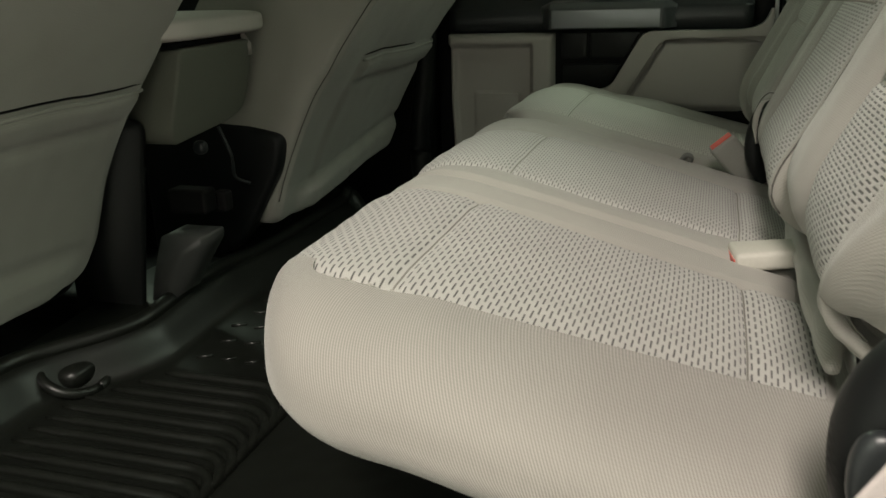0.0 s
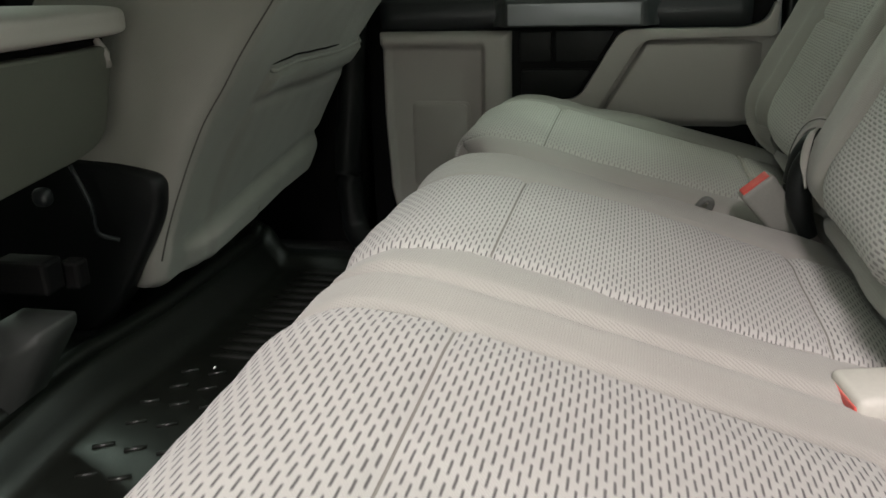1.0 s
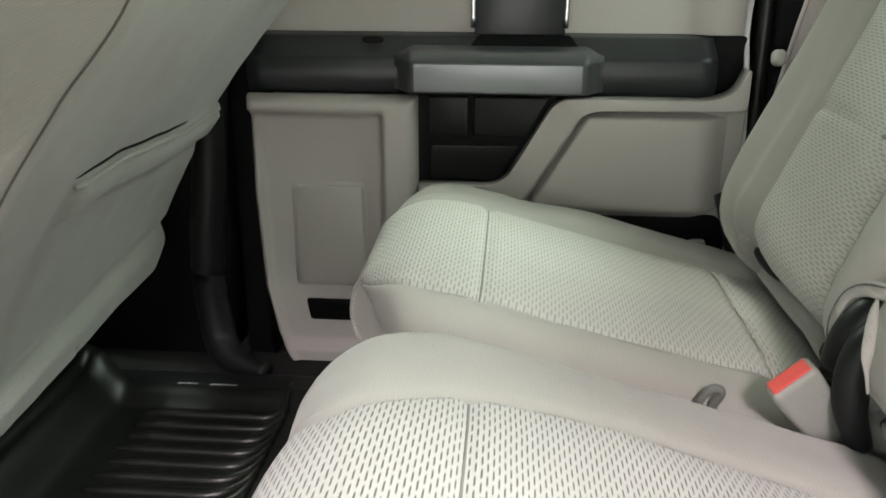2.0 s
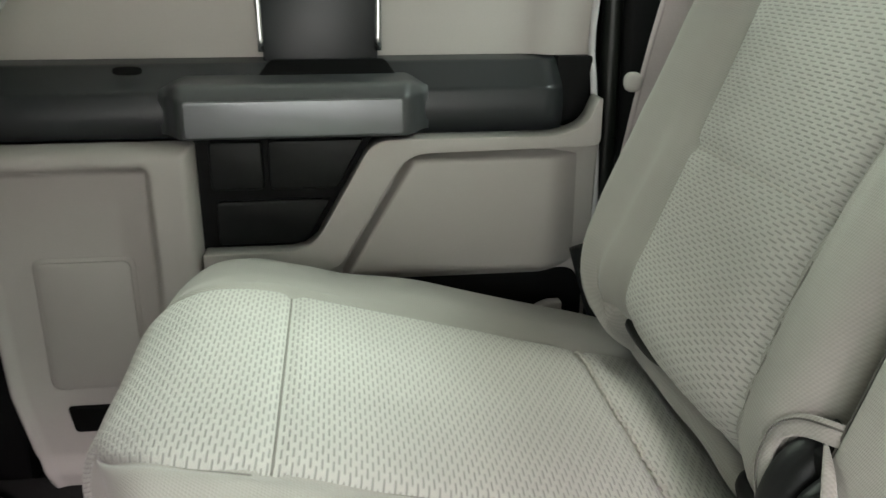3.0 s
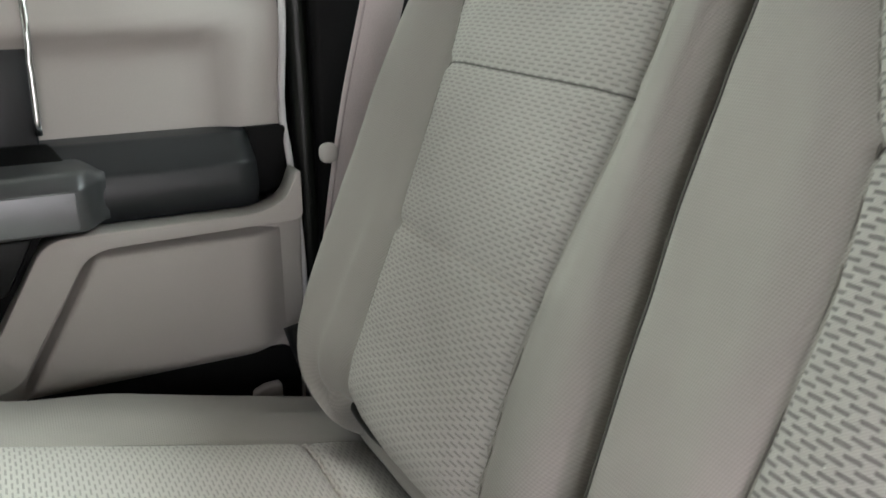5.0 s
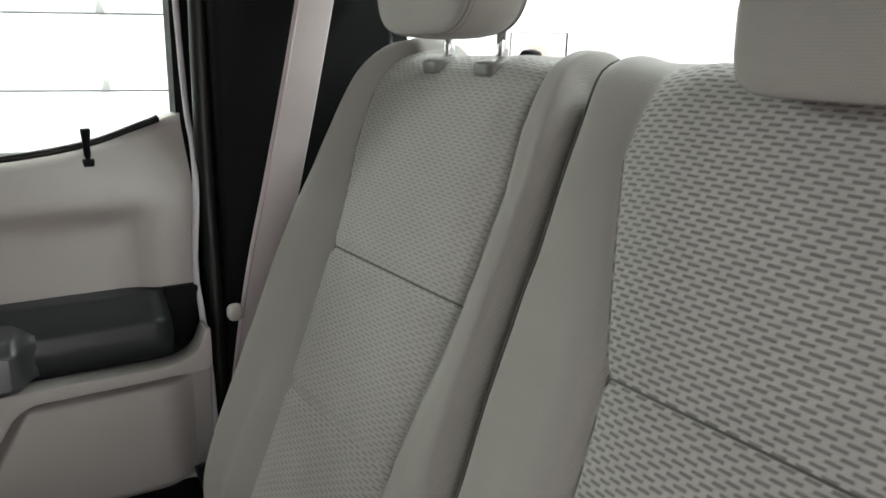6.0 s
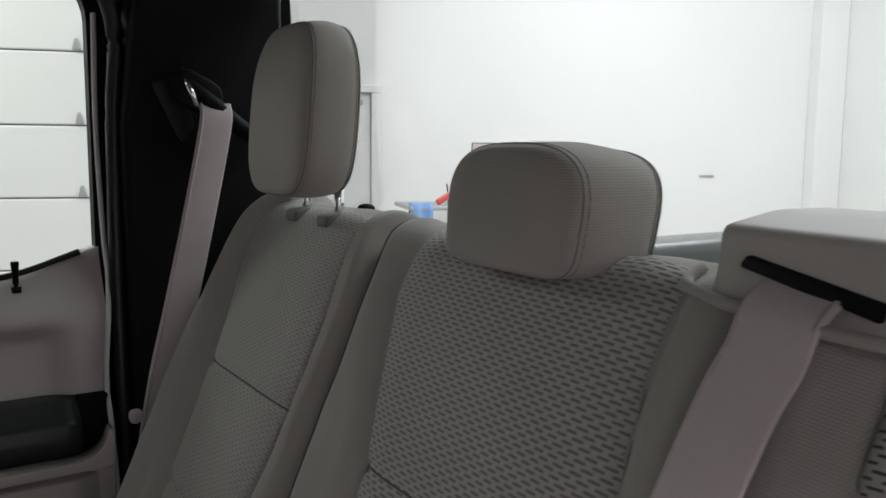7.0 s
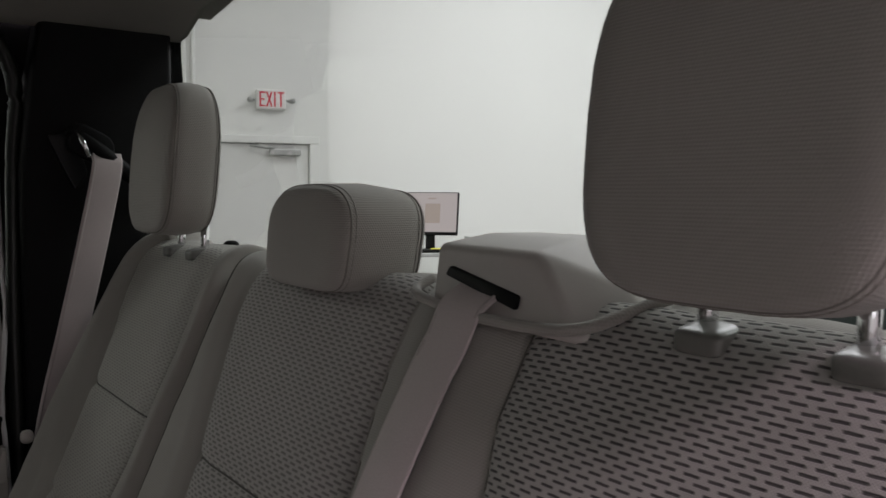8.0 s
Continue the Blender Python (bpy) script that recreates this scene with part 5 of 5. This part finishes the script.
def side_latch(back, y):
    inv = back.matrix_world.inverted()
    part("release_knob", moved(soft_block((0.010, 0.009, 0.011), (0.503, y, 0.620), 2.6, 8), inv), trim_light, back, "pale release knob")


side_latch(far_back, 1.553)
part("latch_button", moved(soft_block((0.011, 0.011, 0.007), (0.740, 1.268, 0.940), 2.4, 8), far_back.matrix_world.inverted()), black_trim, far_back, "small black button")
stub = thing("strap_loop", "small grey folded strap end with a red tab between the cushions", "strap loop", (0.322, 1.032, 0.37))
placed_part("loop", tube(smooth_line([(0.314, 1.044, 0.350), (0.318, 1.042, 0.380), (0.328, 1.040, 0.397), (0.337, 1.041, 0.393), (0.331, 1.044, 0.376), (0.326, 1.045, 0.350)]), 0.0040, 8), buckle_grey, stub)
placed_part("tab", soft_block((0.004, 0.004, 0.010), (0.334, 1.040, 0.364), 4, 6), red_plastic, stub, "small red tab")
clip = thing("anchor_clip", "black child-seat anchor deep between cushion and backrest", "anchor", (0.457, 1.342, 0.406), "anchors")
placed_part("bar", tube(smooth_line([(0.478, 1.404, 0.404), (0.460, 1.388, 0.407), (0.456, 1.340, 0.406), (0.459, 1.298, 0.407), (0.476, 1.286, 0.404)]), 0.0075, 10), rubber, clip)
clip = thing("anchor_clip", "black child-seat anchor with a glint line modelled beside the latch", "anchor", (0.456, 1.10, 0.412), "anchors")
placed_part("bar", tube(smooth_line([(0.474, 1.126, 0.400), (0.456, 1.116, 0.402), (0.448, 1.094, 0.405), (0.446, 1.074, 0.408), (0.460, 1.060, 0.410)]), lambda t: 0.006 + 0.006 * math.sin(t * 3.1), 12), black_trim, clip)
# Thin pale tube paints the glint on the anchor's lower edge.
placed_part("edge", tube([(0.4500, 1.118, 0.396), (0.4400, 1.094, 0.394), (0.4380, 1.072, 0.396)], 0.0013, 6), grey_metal, clip, "pale line modelled for the glint along the edge")
solo("hinge_bracket", slab(rounded([(0.395, 0.29), (0.432, 0.29), (0.432, 0.362), (0.414, 0.362), (0.400, 0.356)], 0.004), lambda a, b, c: Vector((a, 1.553 - c, b)), 0.012, 0.003), trim_light, "pale grey bracket beside the cushion", "bracket")
solo("recliner_cover", tube(smooth_line([(0.462, 1.53, 0.44), (0.468, 1.515, 0.41), (0.476, 1.50, 0.375), (0.49, 1.49, 0.34)]), 0.029, 14), trim_dark, "dark plastic cover at the backrest hinge", "hinge cover", "hinge covers")
# near hinge cover with a belt stub beside it
near_cover = thing("recliner_cover", "dark plastic cover at the backrest hinge beside the open door", "hinge cover", (0.48, 0.09, 0.29), "hinge covers")
placed_part("shell", tube(smooth_line([(0.525, 0.105, 0.520), (0.492, 0.103, 0.492), (0.471, 0.099, 0.462), (0.466, 0.095, 0.425), (0.474, 0.090, 0.38), (0.485, 0.085, 0.30)]), lambda t: 0.017 + 0.013 * math.sin(t * 3.1), 20), trim_dark, near_cover)
placed_part("cap", soft_block((0.015, 0.009, 0.026), (0.456, 0.060, 0.440), 2.4, 10), trim_mid, near_cover, "smooth grey cap")
placed_part("screw", tube([(0.462, 0.066, 0.492), (0.461, 0.060, 0.493)], 0.0035, 10), grey_metal, near_cover, "metal screw head")
near_belt = thing("seat_belt", "greyish-pink seat belt beside the open door", "seat belt", (0.50, 0.0, 0.4), "seat belts")
belt_line = smooth_line([(0.412, 0.030, 0.34), (0.428, 0.020, 0.39), (0.449, 0.008, 0.445), (0.480, 0.000, 0.51), (0.56, -0.02, 0.70), (0.62, -0.03, 1.0)], 8)
placed_part("webbing", ribbon(belt_line, [(0.9, 0.3, 0)], 0.049), webbing, near_belt)
placed_part("anchor_plate", slab(rounded([(0.375, 0.24), (0.42, 0.24), (0.425, 0.31), (0.38, 0.31)], 0.01), lambda a, b, c: Vector((a, 0.012 - c, b)), 0.006, 0.002), grey_metal, near_belt, "grey metal anchor plate")


# ---- front seats ----
def front_seat(y0, y1, dx, label, flip, hem):
    """Seen from behind: a leaning padded back with a pocket, a rolled lower edge and a plastic side shell."""
    top = thing("front_seat", label, "front seat", (-0.5 + dx, (y0 + y1) / 2, FLOOR), "front seats")
    inv = top.matrix_world.inverted()
    rear = Profile([(-0.43 + dx, 0.200), (-0.41 + dx, 0.245), (-0.385 + dx, 0.31), (-0.348 + dx, 0.40), (-0.305 + dx, 0.48), (-0.250 + dx, 0.56), (-0.19 + dx, 0.64), (-0.125 + dx, 0.72), (-0.07 + dx, 0.82), (-0.04 + dx, 0.93), (-0.04 + dx, 1.02), (-0.09 + dx, 1.05), (-0.15 + dx, 1.05)], 10, -1)
    width = y1 - y0
    inner = y0 if flip > 0 else y1
    pocket_top = rear.where(1, 0.552)
    low_in, low_out = rear.where(1, 0.240), rear.where(1, 0.295 if flip > 0 else 0.235)

    def place(u, s, lift=0.0):
        y, inward = u
        q = (y - y0) / width if flip > 0 else (y1 - y) / width
        low = low_in + (low_out - low_in) * smoothstep(q)
        low += 0.020 * (1 - smoothstep(q / 0.10)) * (flip < 0)
        at = low + s / rear.length * (rear.length - low)
        x, z, nx, nz = rear.at(at)
        edge = at - low
        roll = 0.030
        k = max(roll - edge, 0.0)
        d = -(roll - math.sqrt(max(roll * roll - k * k, 0.0)))
        d -= 0.018 * smoothstep((q - 0.92) / 0.08) + 0.010 * (1 - smoothstep(q / 0.03))
        # loose lower hem with a crease above it
        crease = 0.075 + 0.02 * q
        d -= 0.006 * bell(edge - crease, 0.012) * smoothstep((q - 0.05) / 0.08)
        d += 0.010 * smoothstep((crease - edge) / 0.03) * smoothstep((q - 0.10) / 0.1)
        below = smoothstep((pocket_top - at) / 0.012) * smoothstep((q - hem) / 0.04) * smoothstep((0.98 - q) / 0.03)
        d += below * (0.006 + 0.008 * smoothstep((at - pocket_top + 0.10) / 0.10))
        d -= 0.007 * bell(at - pocket_top + 0.060, 0.012) * below
        d += 0.005 * noise.noise((y * 7, at * 8, 3.0)) + 0.0012 * noise.noise((y * 22, at * 20, 1.0)) + lift
        side = 1 if y > (y0 + y1) / 2 else -1
        y += side * (0.022 * math.sin(min(inward / 0.26, 1) * math.pi) - 0.012 * (1 - smoothstep(edge / 0.06)))
        d -= inward
        return (x + nx * d, y, z + nz * d)

    ins = [0.26 * (k / 12) ** 1.3 for k in range(12, 0, -1)]
    us = [(y0, i) for i in ins] + [(y, 0.0) for y in steps(y0, y1, 90)] + [(y1, i) for i in ins[::-1]]
    ss = steps(0, 0.06, 14) + steps(0.06, rear.length, 110)[1:]
    cover = part("back_cover", moved(skin(place, us, ss, lambda u, s: (u[0] + u[1], s)), inv), front_cloth, top)
    to_y = (lambda q: y0 + width * q) if flip > 0 else (lambda q: y1 - width * q)

    def on_cover(q, at, lift):
        low = low_in + (low_out - low_in) * smoothstep(q) + 0.020 * (1 - smoothstep(q / 0.10)) * (flip < 0)
        return place((to_y(q), 0.0), (at - low) / (rear.length - low) * rear.length, lift)

    part("pocket_hem", moved(tube([on_cover(q, pocket_top - 0.004, 0.003) for q in steps(hem + 0.01, 0.975, 40)], 0.0030, 8), inv), front_cloth, cover)
    # The pocket isn't open; a black strip paints the shade along its hem.
    part("pocket_gap_shade", moved(tube([on_cover(q, pocket_top + 0.004, 0.0) for q in steps(hem + 0.01, 0.72, 40)], lambda t: 0.0020 * math.sqrt(max(1 - (2 * t - 1) ** 4, 0.01)), 6), inv), black_trim, cover, "black strip painted for the shade in the pocket opening")
    part("seam", moved(tube([on_cover(0.012, at, 0.001) for at in steps(low_in + 0.06, rear.where(1, 0.95), 60)], 0.0011, 6), inv), thread, cover)
    # plastic side shell low on the inboard side, and the base
    shell = slab(rounded([(-0.66 + dx, 0.17), (-0.50 + dx, 0.185), (-0.428 + dx, 0.272), (-0.370 + dx, 0.37), (-0.360 + dx, 0.426), (-0.43 + dx, 0.446), (-0.66 + dx, 0.47)], [0.02, 0.05, 0.05, 0.08, 0.02, 0.03, 0.02]), lambda a, b, c: Vector((a, inner + flip * (0.024 - c), b)), 0.050, 0.016, 4)
    part("side_shell", moved(shell, inv), trim_dark, top, "dark grey plastic side shell")
    part("seat_base", moved(block((-0.95 + dx, y0 + 0.05, FLOOR), (-0.56 + dx, y1 - 0.05, 0.34), 0.02), inv), black_trim, top, "", False)
    part("cushion", moved(soft_block((0.26, width / 2, 0.075), (-0.78 + dx, (y0 + y1) / 2, 0.40), 4, 12), inv), front_cloth, top)


front_seat(0.985, 1.545, 0.0, "beige cloth passenger seat with a sagging back pocket", 1, 0.20)
front_seat(0.130, 0.692, -0.165, "beige cloth driver seat with a back pocket", -1, 0.02)


def centre_seat():
    top = thing("centre_seat", "folded centre front seat with a beige lid and grey-green back", "centre seat", (-0.5, 0.80, FLOOR))
    inv = top.matrix_world.inverted()
    lid = soft_block((0.20, 0.150, 0.019), (-0.545, 0.805, 0.628), 6, 14)
    part("lid", moved(lid, inv), trim_light, top, "beige padded lid")
    back = slab(rounded([(0.716, 0.600), (0.925, 0.600), (0.925, 0.485), (0.880, 0.470), (0.726, 0.455), (0.712, 0.47)], [0.01, 0.02, 0.05, 0.05, 0.04, 0.02]), lambda a, b, c: Vector((-0.50 + c + 0.25 * (b - 0.5), a, b)), 0.10, 0.016, 4)
    part("back_panel", moved(back, inv), panel_dark, top, "dark grey-green back panel")
    # Thin black block fills the space under the lid, painting its shade.
    part("gap", moved(block((-0.70, 0.70, 0.601), (-0.385, 0.92, 0.608), 0.001), inv), black_trim, top, "", False)
    part("strap_tab", moved(tube([(-0.385, 0.905, 0.608), (-0.378, 0.912, 0.590), (-0.382, 0.918, 0.575)], 0.005, 6), inv), trim_light, top)


def console():
    top = thing("floor_console", "black plastic floor console under the centre seat", "console", (-0.5, 0.80, FLOOR))
    inv = top.matrix_world.inverted()
    part("body", moved(block((-0.95, 0.716, FLOOR), (-0.47, 0.97, 0.20), 0.02, 3), inv), black_trim, top)
    part("side_wall", moved(slab(rounded([(-0.62, FLOOR), (-0.505, FLOOR), (-0.472, 0.34), (-0.446, 0.50), (-0.62, 0.50)], [0.01, 0.01, 0.03, 0.03, 0.01]), lambda a, b, c: Vector((a, 0.694 + c, b)), 0.018, 0.006, 3), inv), trim_dark, top)
    part("tray", moved(slab(rounded([(-0.495, 0.173), (-0.465, 0.173), (-0.425, 0.235), (-0.383, 0.298), (-0.383, 0.312), (-0.455, 0.312), (-0.480, 0.24)], [0.008, 0.012, 0.03, 0.008, 0.005, 0.005, 0.02]), lambda a, b, c: Vector((a, 0.716 + c, b)), 0.07, 0.005), inv), tray_grey, top, "dark grey plastic tray")
    part("outlet", moved(block((-0.47, 0.765, 0.335), (-0.40, 0.80, 0.375), 0.005), inv), black_trim, top, "dark grey clip", False)
    part("outlet_cap", moved(block((-0.41, 0.801, 0.330), (-0.385, 0.825, 0.365), 0.005), inv), black_trim, top, "", False)
    part("knob", moved(soft_block((0.012, 0.010, 0.012), (-0.46, 0.86, 0.425), 2.5, 6), inv), trim_mid, top)
    part("cable", moved(tube(smooth_line([(-0.46, 0.92, 0.45), (-0.44, 0.92, 0.40), (-0.44, 0.925, 0.36), (-0.42, 0.94, 0.345)]), 0.003, 6), inv), trim_mid, top)


centre_seat()
console()


# ---- rubber floor mat ----
def mat_height(x, y):
    """The mat rises in a soft wall towards the front and in a rim at its edges."""
    rise = 0.055 * smoothstep((-0.395 - x - 0.10 * smoothstep((0.66 - y) / 0.20)) / 0.05)
    rim = 0.020 * smoothstep((0.20 - y) / 0.03) + 0.020 * smoothstep((y - 1.40) / 0.03)
    hump = 0.018 * bell(y - 0.82, 0.16)
    return FLOOR - 0.006 + rise + rim + hump


def floor_mat():
    top = thing("floor_mat", "black ribbed rubber floor mat with a raised front lip", "floor mat", (-0.2, MID, FLOOR))
    inv = top.matrix_world.inverted()
    part("sheet", moved(skin(lambda y, x: (x, y, mat_height(x, y) + 0.0006 * noise.noise((x * 40, y * 40, 0))), steps(0.15, 1.44, 110), steps(-0.58, 0.20, 100)), inv), rubber, top)
    part("lip", moved(tube([(-0.455 - 0.10 * smoothstep((0.66 - y) / 0.20), y, mat_height(-0.455 - 0.10 * smoothstep((0.66 - y) / 0.20), y) + 0.002) for y in steps(0.16, 1.43, 90)], 0.014, 10), inv), rubber, top)
    # ribs bend round at the seat side, one inside the other
    for side, base, count in ((1, 0.20, 13), (-1, 1.42, 13)):
        for k in range(count):
            y = base + side * (0.035 + 0.030 * k)
            turn = -0.16
            r = 0.028 + 0.004 * k
            pts = [(x, y) for x in steps(-0.36 - 0.115 * smoothstep((0.66 - y) / 0.20), turn - r, 14)]
            pts += [(turn - r + r * math.sin(q), y - side * r * (1 - math.cos(q))) for q in steps(0, math.pi / 2, 8)[1:]]
            pts += [(turn, y - side * (r + 0.02 * j)) for j in (1, 2)]
            bm = tube([(a, b, mat_height(a, b) + 0.001) for a, b in pts], lambda t: 0.0080 * (0.35 + 0.65 * min(1, 8 * t, 8 * (1 - t))), 8)
            part("rib", moved(bm, inv), rubber, top)
    # short treads over the tunnel
    for i in range(9):
        for j in range(7):
            x, y = -0.36 + 0.042 * i + 0.012 * (j % 2), 0.655 + 0.052 * j
            bm = tube([(x - 0.011, y - 0.006, mat_height(x, y) + 0.0008), (x + 0.011, y + 0.006, mat_height(x, y) + 0.0008)], 0.003, 6)
            part("tread", moved(bm, inv), rubber, top)
    # retaining stud in a round dish at the front edge
    ring = [(-0.500 + 0.040 * math.cos(q), 0.535 + 0.050 * math.sin(q), FLOOR + 0.016 - 0.10 * math.cos(q) * 0.2) for q in steps(0, 2 * math.pi, 28)]
    part("stud_ring", moved(tube(ring, 0.008, 8), inv), rubber, top)
    part("stud", moved(soft_block((0.026, 0.032, 0.018), (-0.500, 0.538, FLOOR + 0.014), 2.5, 10), inv), rubber, top)


floor_mat()
solo("crumb", soft_block((0.0016, 0.0035, 0.0015), (-0.32, 0.965, FLOOR + 0.012), 2.5, 4), sign_white, "tiny white crumb on the floor mat", "crumb")
